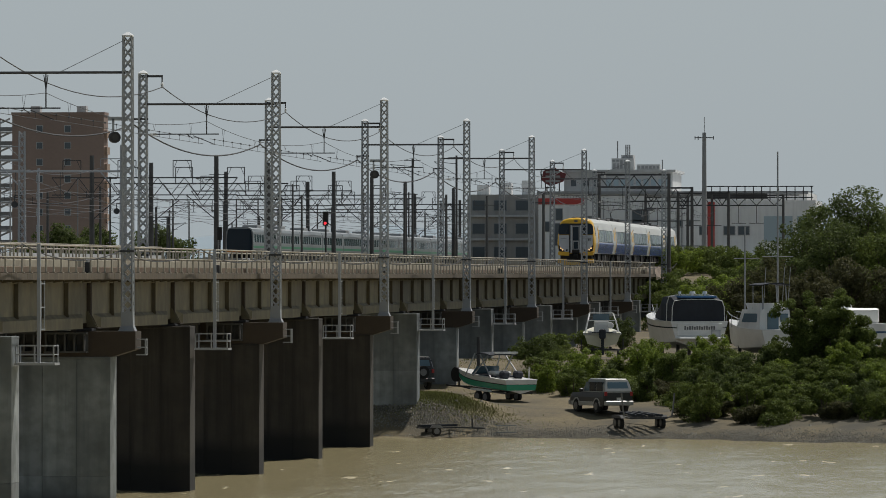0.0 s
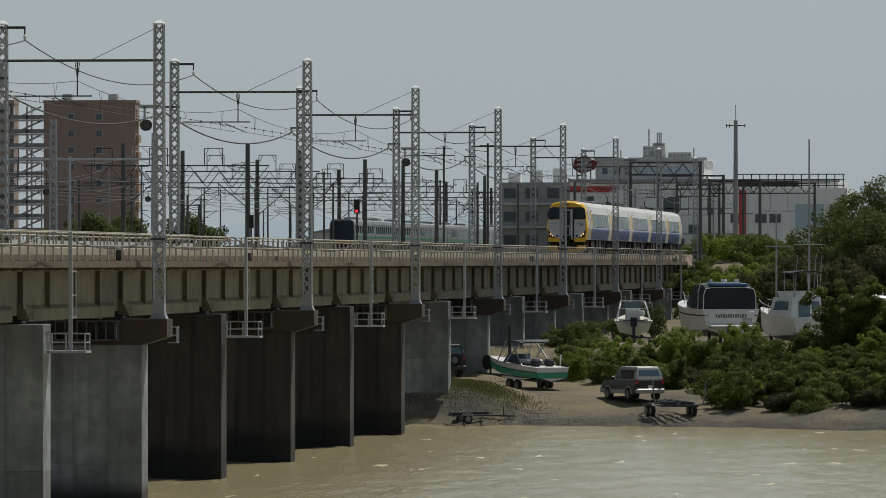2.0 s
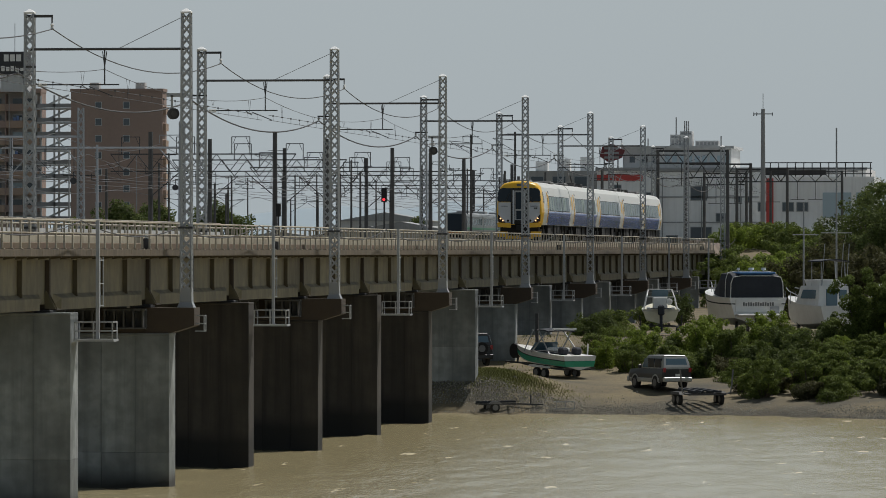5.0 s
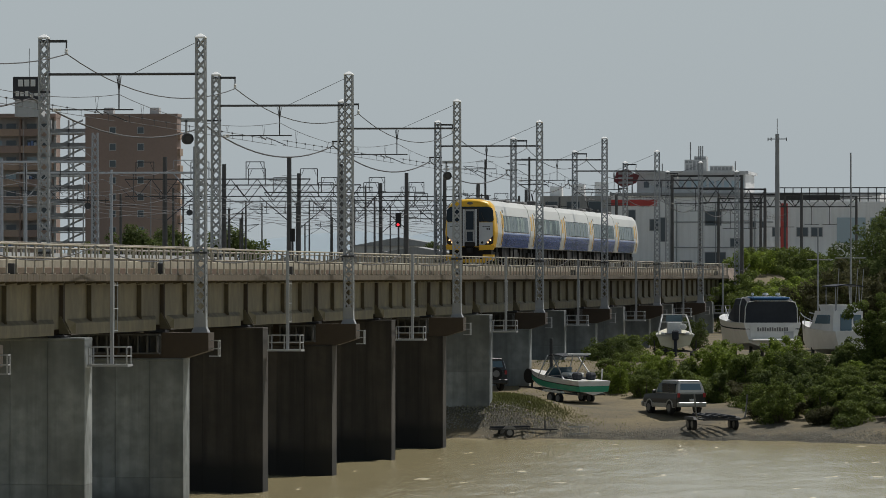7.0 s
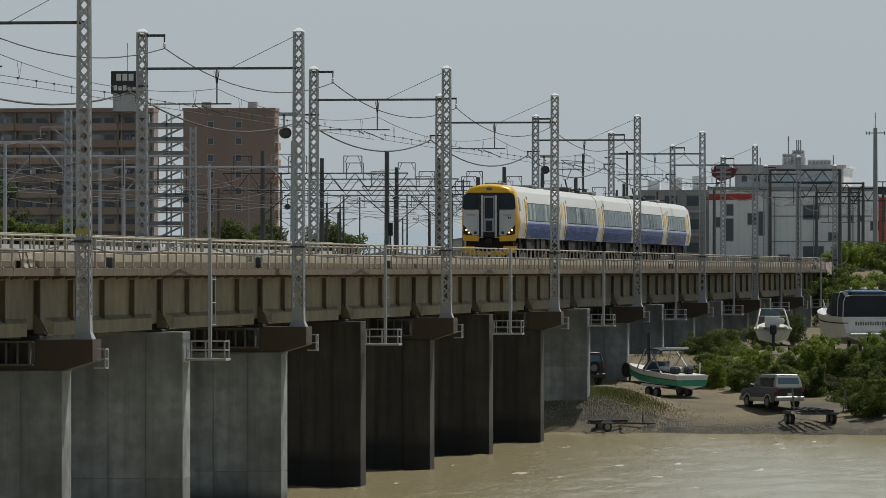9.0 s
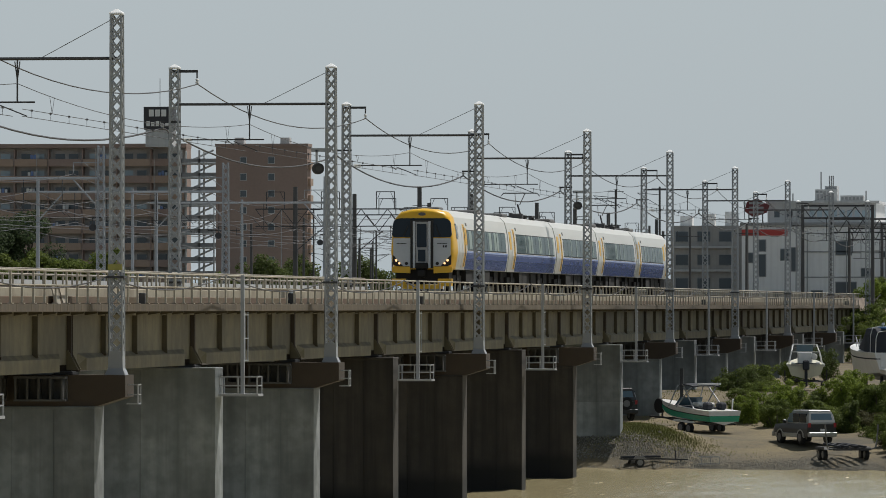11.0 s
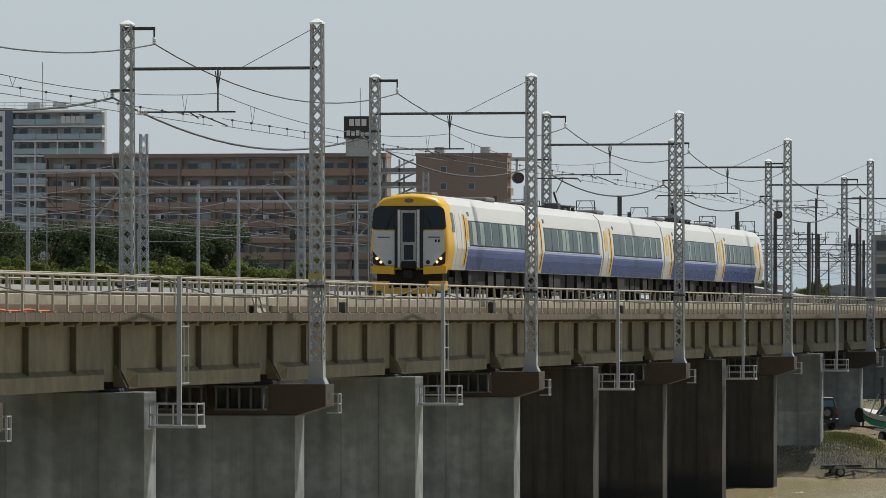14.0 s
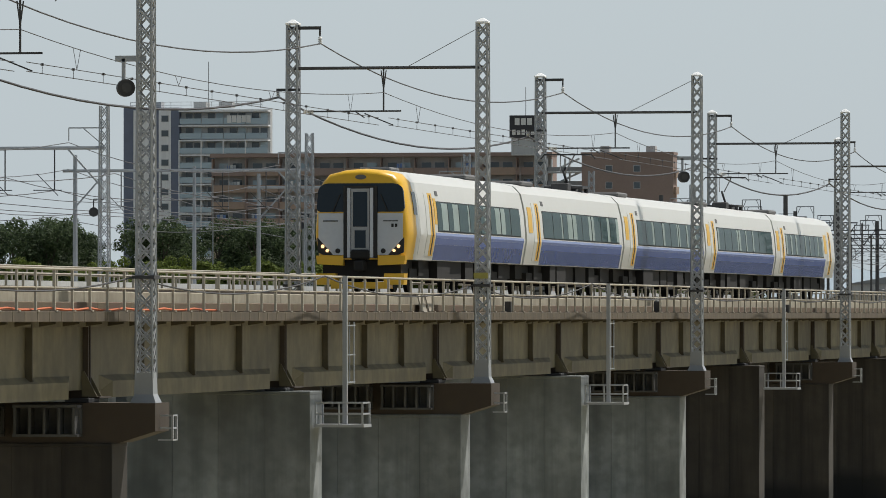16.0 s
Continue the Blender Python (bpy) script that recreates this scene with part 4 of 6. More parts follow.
def right_buildings():
    """The works and offices beyond the end of the bridge."""
    rng = random.Random(9)
    t = thing("grey_block", pose(-81.0, 815, 5), "plain grey concrete apartment block", "building")
    part("wall", B(0, 14, 0, 14, 0, 14.5), BEIGEWALL, t)
    for f in range(4):
        part("ledge", B(-0.1, 9, -0.5, 0, 2.2 + f * 3.1, 2.5 + f * 3.1), PALEWALL, t)
        for i in range(3):
            thing_part(t, "window", 0.6 + i * 2.9, -0.06, 3.0 + f * 3.1, 1.8, 1.5, GREYWALL)
    for i in range(3):
        part("roof_box", B(1 + i * 3.0, 2.6 + i * 3, 3, 5, 14.5, 15.8 + 0.3 * i), WHITEWALL, t)
    t = thing("white_works", pose(-70.2, 800, 5), "white works building with small windows and red fascia", "building")
    part("wall", B(0, 35, 0, 30, 0, 14.6), WHITEWALL, t)
    part("fascia", B(0, 6.0, -0.12, 0, 13.0, 13.8), REDBAND, t, "red fascia")
    part("upper_storey", B(3.2, 17.4, 2, 20, 14.6, 17.2), PALEWALL, t, "pale grey upper storey")
    for i in range(9):
        thing_part(t, "window", 8.6 + i * 0.98, 1.93, 15.1, 0.86, 1.3, PALEWALL, BLUEGLASS)
    for x in (4.0, 5.6, 7.0):
        thing_part(t, "window", x, 1.93, 15.3, 0.9, 1.0, PALEWALL)
    part("roof_slab", B(3.0, 17.8, 1.6, 20.2, 17.2, 17.55), PALEWALL, t)
    for x, w, h, y in ((9.2, 2.9, 1.55, 5), (9.3, 1.0, 1.1, 4.6), (12.5, 3.0, 0.75, 5), (10.4, 1.6, 2.0, 6)):
        pr = part("plant_room", B(x, x + w, y, y + 3, 17.55, 17.55 + h), PALEWALL, t, "rooftop plant room")
        for i in range(int(w / 0.5)):
            part("louvre", B(x + 0.12 + i * 0.5, x + 0.45 + i * 0.5, y - 0.05, y, 17.75, 17.55 + h - 0.2), GREYWALL, pr)
    for x, z in ((9.9, 21.4), (11.0, 20.9), (11.25, 20.9), (11.5, 20.9), (15.8, 18.9), (6.2, 18.6)):
        part("aerial", tube(bmesh.new(), [(x, 6, 17.5), (x, 6, z)], 0.09, 5), GREYWALL, t)
    # a maroon board on legs at the roof's corner
    sg = part("roof_board", prism(bmesh.new(), [(0.3, 16.2), (1.5, 15.4), (3.2, 16.0), (3.6, 17.0), (2.8, 17.3), (2.0, 17.9), (0.6, 17.4)], "y", 0.6, 0.9), MAROON, t, "maroon rooftop board")
    for z in (15.9, 16.5, 17.1):
        part("board_bar", B(0.9, 2.8, 0.52, 0.6, z, z + 0.28), GREYWALL, sg)
    for x in (0.8, 2.6):
        part("board_leg", B(x, x + 0.15, 0.7, 0.85, 14.6, 16.4), GREYSTEEL, sg)
    for x, z, w, h in ((2.0, 7.6, 1.2, 3.0), (5.0, 9.7, 1.2, 1.6), (6.4, 8.3, 0.9, 3.2), (12.2, 10.4, 2.2, 1.9), (2.2, 10.9, 1.0, 1.6), (26.5, 9.8, 1.2, 1.4), (29.5, 9.8, 1.2, 1.4), (27.0, 6.0, 2.4, 1.2), (15.5, 7.6, 1.4, 1.2), (9.0, 4.4, 1.6, 1.5), (12.2, 5.4, 2.8, 1.6), (18.2, 10.1, 0.7, 0.9), (19.5, 10.1, 0.7, 0.9), (18.0, 5.6, 1.6, 1.0), (22.0, 5.6, 3.8, 1.0), (4.0, 4.5, 2.6, 1.3), (0.6, 9.4, 1.0, 1.4)):
        thing_part(t, "window", x, -0.06, z, w, h, GREYWALL)
    for i in range(4):
        part("floor_band", B(8.0, 34.0, -0.08, 0, 4.2 + i * 3.3, 4.35 + i * 3.3), GREYWALL, t)
        part("downpipe", B(8.5 + i * 5.1, 8.62 + i * 5.1, -0.2, -0.08, 2, 13.4), GREYWALL, t)
    part("cornice", B(-0.2, 35.2, -0.3, 0, 14.3, 14.7), GREYWALL, t)
    t = thing("showroom", pose(-47.5, 775, 5), "white commercial building with roof railing and red column", "building")
    part("wall", B(0, 14.5, 0, 20, 0, 13.2), WHITEWALL, t)
    part("red_column", B(0.9, 1.8, -0.15, 0, 5, 13.0), REDBAND, t, "red vertical strip")
    part("glazing", B(8.0, 11.6, -0.1, 0, 8.0, 11.2), BLUEGLASS, t)
    part("glazing", B(12.2, 14.2, -0.1, 0, 8.6, 11.2), BLUEGLASS, t)
    for x in (-0.6, 2.5, 4.3):
        thing_part(t, "window", x + 0.4, -0.06, 8.8, 1.5, 1.2, GREYWALL)
    part("canopy", B(0.5, 10, -1.0, 0, 5.6, 6.2), WHITEWALL, t)
    for i in range(14):
        part("roof_post", B(0.3 + i * 1.05, 0.42 + i * 1.05, 0.1, 0.22, 13.2, 15.0), STEELDARK, t)
    for z in (13.5, 14.2, 14.9):
        part("roof_rail", B(0.2, 14.2, 0.1, 0.2, z, z + 0.12), STEELDARK, t)
    part("roof_screen", B(0.4, 8.4, 0.3, 0.4, 13.4, 14.1), GREYSTEEL, t)
    # low sheds and warehouses behind the yard
    for x, y, w, h in ((-62, 900, 26, 9), (-150, 1150, 24, 9), (-128, 1300, 30, 12), (-100, 1250, 25, 14), (-30, 860, 30, 11), (-182, 1350, 26, 9), (-214, 1420, 30, 8), (-196, 1500, 24, 13), (-168, 1480, 28, 11)):
        t = thing("warehouse", pose(x, y, 3.2), "low pale grey warehouse beyond the tracks", "building", "distant low buildings")
        part("wall", B(0, w, 0, 15, 0, h), rng.choice((GREYWALL, PALEWALL)), t)
        part("roof", prism(bmesh.new(), [(-0.4, h), (w + 0.4, h), (w / 2, h + 2.2)], "y", -0.5, 15.5), GREYWALL, t)
        for i in range(int(w / 4)):
            thing_part(t, "window", 1 + i * 4, -0.06, h * 0.55, 2, 1.4, GREYWALL)


brown_block()
long_block()
stair_tower()
roof_sign()
glass_tower()
right_buildings()

# hills far behind; the haze over them is put into their pale blue
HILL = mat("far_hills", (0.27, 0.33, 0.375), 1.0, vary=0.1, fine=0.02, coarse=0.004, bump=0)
bm = bmesh.new()
rows = [[], [], []]
for i in range(81):
    x = -1400 + i * 35
    h = 30 + 30 * noise.noise(Vector((i * 0.13, 3.1, 0))) + 8 * noise.noise(Vector((i * 0.6, 7, 0)))
    rows[0].append(bm.verts.new((x, 3900, 0)))
    rows[1].append(bm.verts.new((x, 4050, max(10, h + 2))))
    rows[2].append(bm.verts.new((x, 4400, 0)))
for a, b in zip(rows, rows[1:]):
    for i in range(80):
        bm.faces.new((a[i], a[i + 1], b[i + 1], b[i])).smooth = True
tagged(part("backdrop", bm, HILL), "far hills on the horizon coloured a hazy pale blue", "hills", kind="structure")


# ---- the line beyond: a low viaduct, its gantries and wires ----
def far_viaduct():
    t = thing("far_viaduct", pose(-91, 0, 0), "pale concrete railway viaduct beyond the bridge", "viaduct")
    part("deck", B(-9.0, 9.0, 90, 548, 9.1, 9.74), GREYWALL, t)
    part("parapet", B(8.8, 9.0, 90, 548, 9.75, 10.55), PALEWALL, t)
    for y in range(100, 540, 26):
        part("pier", B(-6, 6, y - 0.9, y + 0.9, -2.4, 9.1), CONCRETE, t)
    for z in (10.85, 11.3):
        part("rail", tube(bmesh.new(), [(8.9, 90, z), (8.9, 548, z)], 0.04, 5), RAILING, t)
    p0 = None
    for i in range(150):
        if p0 is None:
            p0 = part("post", B(8.86, 8.94, -0.04, 0.04, 10.55, 11.3), RAILING, t)
            p0.location.y = 92
        else:
            again(p0, t, 0, 92 + i * 3.0, 0)


def far_track(x, y0, y1, dz=0.0):
    t = thing("railway_track", pose(x, 0, dz), "ballasted railway track beyond the bridge", "track", "tracks of the line beyond")
    part("ballast_bed", prism(bmesh.new(), [(-2.0, 8.4), (2.0, 8.4), (1.3, 9.55), (-1.3, 9.55)], "y", y0, y1), BALLAST, t)
    for s in (-0.55, 0.55):
        part("rail", B(s - 0.04, s + 0.04, y0, y1, 9.55, 9.75), RAILSTEEL, t)


far_viaduct()
for x in (FAR_X, FAR_X - 4.2):
    far_track(x, 549, 1400, 0.5)
far_track(TRACK_X, pier_y(LAST) + 0.2, 900)


def grey_gantry(y):
    t = thing("yard_gantry", pose(0, y, 0), "galvanised gantry with a lattice mast over the far line", "gantry", "gantries over the line beyond")
    bm = bmesh.new()
    lattice(bm, 0.55, 0.42, 9.7, 20.2, 16, 0.06, 0.03)
    m = part("lattice_mast", bm, GALV, t)
    m.location.x = -83.4
    part("pole", tube(bmesh.new(), [(-98.6, 0, 9.7), (-98.6, 0, 18.9)], 0.17, 8, 0.13), GALV, t)
    part("pole", tube(bmesh.new(), [(-91.2, 1.5, 9.7), (-91.2, 1.5, 18.2)], 0.14, 8, 0.11), GALV, t)
    part("beam", tube(bmesh.new(), [(-99.4, 0, 17.9), (-83.4, 0, 17.9)], 0.11, 6), GALV, t)
    bm = bmesh.new()
    for x, s in ((-83.4, -1), (-98.6, 1)):
        bar(bm, (x, 0, 15.6), (x + s * 2.1, 0, 17.9), 0.09)
    part("strut", bm, GALV, t)
    for x in (-95.6, -93.0, -89.0, -86.2):
        bm = bmesh.new()
        bar(bm, (x, 0, 17.9), (x, 0, 15.6), 0.06)
        bar(bm, (x - 1.2, 0, 15.6), (x + 0.4, 0, 15.6), 0.05)
        bar(bm, (x - 1.0, 0, 16.5), (x + 0.2, 0, 15.3), 0.04)
        part("hanger", bm, STEELDARK, t)
    bm = bmesh.new()
    bar(bm, (-83.4, 0, 19.0), (-85.4, 0, 19.0), 0.07)
    bar(bm, (-85.4, 0, 19.0), (-85.4, 0, 18.3), 0.05)
    bar(bm, (-83.4, 0, 18.0), (-84.6, 0, 19.0), 0.05)
    part("bracket", bm, GALV, t)
    bm = bmesh.new()
    bmesh.ops.create_cone(bm, cap_ends=True, segments=16, radius1=0.26, radius2=0.26, depth=0.2, matrix=pose(-84.0, 0, 14.4) @ pose(0, 0, 0, 90, 0, 20))
    bar(bm, (-84.0, 0, 14.4), (-84.0, 0, 15.1), 0.06)
    bar(bm, (-84.0, 0, 15.1), (-83.4, 0, 15.1), 0.06)
    part("drum", bm, STEELDARK, t)
    return t


GANTRY_Y = [274, 326, 378, 430, 482, 534]
g0 = grey_gantry(GANTRY_Y[0])
for y in GANTRY_Y[1:]:
    copy_thing(g0, pose(0, y, 0))


def concrete_gantry(y):
    t = thing("truss_gantry", pose(0, y, 0), "dark truss gantry on two concrete poles over the yard", "gantry", "truss gantries over the yard")
    for x, top in ((-97.0, 20.6), (-84.6, 20.6)):
        part("pole", tube(bmesh.new(), [(x, 0, 8.9), (x, 0, top)], 0.27, 10, 0.22), DARKPOLE, t)
    bm = bmesh.new()
    xa, xb = -101.0, -82.5
    bar(bm, (xa, 0, 18.4), (xb, 0, 18.4), 0.12)
    bar(bm, (xa, 0, 16.7), (xb, 0, 16.7), 0.10)
    n = 7
    for i in range(n):
        a, b = xa + (xb - xa) * i / n, xa + (xb - xa) * (i + 1) / n
        bar(bm, (a, 0, 18.4), ((a + b) / 2, 0, 16.7), 0.07)
        bar(bm, ((a + b) / 2, 0, 16.7), (b, 0, 18.4), 0.07)
    bar(bm, (-97, 0, 14.2), (-94.0, 0, 16.7), 0.09)
    bar(bm, (-84.6, 0, 14.2), (-87.6, 0, 16.7), 0.09)
    part("truss", bm, STEELDARK, t)
    for x in (-99.0, -93.5, -88.0):
        bm = bmesh.new()
        bar(bm, (x - 0.9, 0, 18.4), (x - 0.9, 0, 20.1), 0.08)
        bar(bm, (x + 0.9, 0, 18.4), (x + 0.9, 0, 20.1), 0.08)
        bar(bm, (x - 0.9, 0, 20.1), (x + 0.9, 0, 20.1), 0.08)
        bar(bm, (x - 0.5, 0, 20.1), (x - 0.8, 0, 19.4), 0.05)
        bar(bm, (x + 0.5, 0, 20.1), (x + 0.8, 0, 19.4), 0.05)
        part("feeder_frame", bm, STEELDARK, t)
    for x in (-95.0, -92.5, -90.5, -87.5):
        bm = bmesh.new()
        bar(bm, (x, 0, 16.7), (x, 0, 15.4), 0.05)
        bar(bm, (x - 1.1, 0, 15.4), (x + 0.3, 0, 15.4), 0.05)
        part("hanger", bm, STEELDARK, t)
    return t


DARKPOLE = mat("dark_concrete_pole", (0.10, 0.10, 0.10), 0.85, vary=0.2, fine=4, coarse=0.8)
TRUSS_Y = [601, 640, 697, 735, 772, 832, 898, 964, 1030]
g1 = concrete_gantry(TRUSS_Y[0])
for y in TRUSS_Y[1:]:
    copy_thing(g1, pose(0, y, 0))
for x, y, h in ((-108, 640, 8.5), (-112, 700, 10), (-106, 760, 9), (-104, 690, 7.5), (-79, 720, 10.5), (-76, 790, 10), (-72, 700, 9), (-101, 830, 9), (-80, 880, 11), (-115, 860, 8), (-66, 760, 10), (-60, 690, 9), (-104, 600, 8.5), (-74, 860, 9.5)):
    t = thing("yard_pole", pose(x, y, 9), "plain dark pole in the railway yard", "pole", "poles of the railway yard")
    part("shaft", tube(bmesh.new(), [(0, 0, 0), (0, 0, h)], 0.17, 8, 0.13), DARKPOLE, t)
    bm = bmesh.new()
    bar(bm, (-1.6, 0, h - 1.2), (1.6, 0, h - 1.2), 0.08)
    bar(bm, (-1.6, 0, h - 1.2), (-1.6, 0, h - 0.5), 0.06)
    part("crossarm", bm, STEELDARK, t)
rng = random.Random(77)
for i in range(30):
    y = rng.uniform(590, 1000)
    h = rng.uniform(6.0, 11.5)
    t = thing("yard_pole", pose(-y * math.tan(radians(rng.uniform(5.6, 9.0))), y, 9), "slim grey pole with brackets in the railway yard", "pole", "poles of the railway yard")
    part("shaft", tube(bmesh.new(), [(0, 0, 0), (0, 0, h)], 0.13, 7, 0.10), DARKPOLE if i % 3 else GREYSTEEL, t)
    bm = bmesh.new()
    side = rng.choice((-1, 1))
    bar(bm, (0, 0, h - 0.8), (side * 2.2, 0, h - 0.6), 0.06)
    bar(bm, (0, 0, h - 1.9), (side * 2.2, 0, h - 0.6), 0.05)
    bar(bm, (-0.8, 0, h - 0.2), (0.8, 0, h - 0.2), 0.06)
    part("bracket", bm, STEELDARK, t)
for x, z, n in ((-100, 15.0, 0.6), (-95.5, 15.5, 0.8), (-93.6, 14.9, 0.1), (-92.6, 16.2, 0.7), (-89.4, 14.9, 0.1), (-89.0, 16.3, 0.7), (-86, 15.6, 0.8), (-85.4, 18.2, 1.0), (-99, 18.0, 1.0), (-82.8, 16.5, 0.9)):
    t = thing("yard_wire", pose(x, 0, 0), "thin sagging wire over the far line", "wire", "wires over the line beyond")
    yy = [170, 222] + GANTRY_Y + TRUSS_Y
    for a, b in zip(yy, yy[1:]):
        part("wire", tube(bmesh.new(), sag((0, a, z), (0, b, z), n * (b - a) / 52, 8), 0.022, 4), WIRE, t)


def end_portal(xa, xb, y, top, depth):
    t = thing("track_portal", pose(0, y, 0), "dark steel portal over the track at the bridge's end", "gantry", "portals beyond the bridge")
    for x in (xa, xb):
        part("pole", tube(bmesh.new(), [(x, 0, 8.9), (x, 0, top)], 0.17, 10, 0.14), DARKPOLE, t)
    bm = bmesh.new()
    bar(bm, (xa, 0, top - 0.1), (xb, 0, top - 0.1), 0.14, 0.16)
    bar(bm, (xa, 0, top - depth), (xb, 0, top - depth), 0.12)
    n = 4
    for i in range(n):
        a, b = xa + (xb - xa) * i / n, xa + (xb - xa) * (i + 1) / n
        bar(bm, (a, 0, top - 0.2), ((a + b) / 2, 0, top - depth), 0.08)
        bar(bm, ((a + b) / 2, 0, top - depth), (b, 0, top - 0.2), 0.08)
    part("truss", bm, STEELDARK, t)
    for x in ((xa + xb) / 2 - 1, (xa + xb) / 2 + 1):
        bm = bmesh.new()
        bar(bm, (x, 0, top - depth), (x, 0, top - depth - 2.0), 0.06)
        bar(bm, (x - 0.8, 0, top - depth - 2), (x + 0.8, 0, top - depth - 2), 0.06)
        part("hanger", bm, STEELDARK, t)


end_portal(-42.4, -36.2, 545, 17.8, 1.2)
end_portal(-44.0, -37.6, 600, 17.4, 1.4)
end_portal(-39.6, -34.6, 610, 17.0, 1.3)
end_portal(-46.0, -41.5, 655, 17.2, 1.3)
end_portal(-41.0, -33.0, 690, 17.8, 1.2)


def signal(x, y, z, lit):
    t = thing("railway_signal", pose(x, y, 9), "dark railway signal with a red light" if lit else "dark railway signal seen from behind", "signal")
    part("post", tube(bmesh.new(), [(0, 0, 0), (0, 0, z - 9)], 0.08, 6), STEELDARK, t)
    bm = bmesh.new()
    tube(bm, [(0, -0.1, z - 10.2), (0, -0.1, z - 9)], 0.25, 10)
    part("head", bm, RUBBER, t)
    if lit:
        bm = bmesh.new()
        bmesh.ops.create_cone(bm, cap_ends=True, segments=12, radius1=0.12, radius2=0.12, depth=0.1, matrix=pose(0, -0.36, z - 10.0, 90, 0, 0))
        part("red_light", bm, glow("signal_red", (1.0, 0.04, 0.06), 0.9), t, "glowing red signal light")


signal(-63.8, 520, 14.2, True)
signal(-78.5, 560, 13.2, False)


def radio_mast():
    t = thing("utility_pole", pose(-36.4, 600, 8.9), "tall grey utility pole with a small crossarm", "pole")
    part("shaft", tube(bmesh.new(), [(0, 0, 0), (0, 0, 13.8)], 0.27, 10, 0.19), GREYWALL, t)
    part("aerial", tube(bmesh.new(), [(0, 0, 13.8), (0, 0, 15.3)], 0.035, 5), GREYWALL, t)
    bm = bmesh.new()
    bar(bm, (-0.95, 0, 13.3), (0.95, 0, 13.3), 0.09)
    for s in (-0.9, 0.9, -0.6):
        bar(bm, (s, 0, 13.1), (s, 0, 13.45), 0.08)
    part("crossarm", bm, STEELDARK, t)


radio_mast()
for x, y, top in ((-153, 690, 20.5), (-166, 700, 24.6), (-112, 640, 19.3), (-131, 800, 21.5)):
    t = thing("street_lamp", pose(x, y, 9), "thin grey street lamp behind the railway", "lamp post", "street lamps")
    part("pole", tube(bmesh.new(), [(0, 0, 0), (0, 0, top - 9)], 0.09, 6, 0.06), GREYWALL, t)
    part("lantern", B(-1.0, 0.1, -0.15, 0.15, top - 9.05, top - 8.9), PALEWALL, t)

# ---- trees and shrubs ----
def leaf_mat(name, color, dark):
    """Leaves that let some light through."""
    m = mat(name, color, 0.7, vary=0.3, fine=2.0, coarse=0.25, bump=0, island=0.4, dark=dark, spec=0.2)
    n, l = m.node_tree.nodes, m.node_tree.links
    b = n["Principled BSDF"]
    tr, mx = n.new("ShaderNodeBsdfTranslucent"), n.new("ShaderNodeMixShader")
    l.new(b.inputs["Base Color"].links[0].from_socket, tr.inputs["Color"])
    mx.inputs["Fac"].default_value = 0.42
    l.new(b.outputs["BSDF"], mx.inputs[1])
    l.new(tr.outputs["BSDF"], mx.inputs[2])
    l.new(mx.outputs["Shader"], n["Material Output"].inputs["Surface"])
    return m


LEAF = [leaf_mat("leaves_" + n, c, d)
        for n, c, d in (("dark", (0.10, 0.13, 0.036), (0.055, 0.074, 0.022)), ("mid", (0.125, 0.16, 0.034), (0.06, 0.085, 0.02)),
                        ("bright", (0.20, 0.26, 0.042), (0.085, 0.12, 0.02)), ("dry", (0.085, 0.085, 0.036), (0.045, 0.046, 0.02)),
                        ("deep", (0.062, 0.09, 0.04), (0.034, 0.05, 0.026)))]
BARK = mat("bark", (0.10, 0.08, 0.06), 0.95, vary=0.4, fine=8, coarse=1.0, bump=0.5)


def leaf_mesh(clumps, n, size, seed):
    """n small leaves scattered on the shells of clumps (x, y, z, radius)."""
    rng = np.random.RandomState(seed)
    c = np.array(clumps, float)
    w = c[:, 3] ** 2
    pick = rng.choice(len(c), n, p=w / w.sum())
    d = rng.normal(size=(n, 3))
    d /= np.linalg.norm(d, axis=1)[:, None]
    rad = c[pick, 3] * (0.55 + 0.5 * rng.rand(n) ** 0.7)
    p = c[pick, :3] + d * rad[:, None] * np.array([1, 1, 0.8])
    up = d * 0.8 + rng.normal(size=(n, 3)) * 0.55 + np.array([0, 0, 0.5])
    up /= np.linalg.norm(up, axis=1)[:, None]
    a = np.cross(up, rng.normal(size=(n, 3)))
    a /= np.linalg.norm(a, axis=1)[:, None]
    b = np.cross(up, a)
    s = size * (0.6 + 0.8 * rng.rand(n))[:, None]
    v = np.stack([p - a * s, p - b * s * 0.55, p + a * s - up * s * 0.25, p + b * s * 0.55], 1).reshape(-1, 3)
    me = bpy.data.meshes.new("leaves")
    me.from_pydata(v.tolist(), [], np.arange(4 * n).reshape(-1, 4).tolist())
    return me


def crown_part(name, clumps, n, size, seed, m, parent):
    me = leaf_mesh(clumps, n, size, seed)
    me.materials.append(m)
    o = new(name, me)
    o.parent = parent
    return o


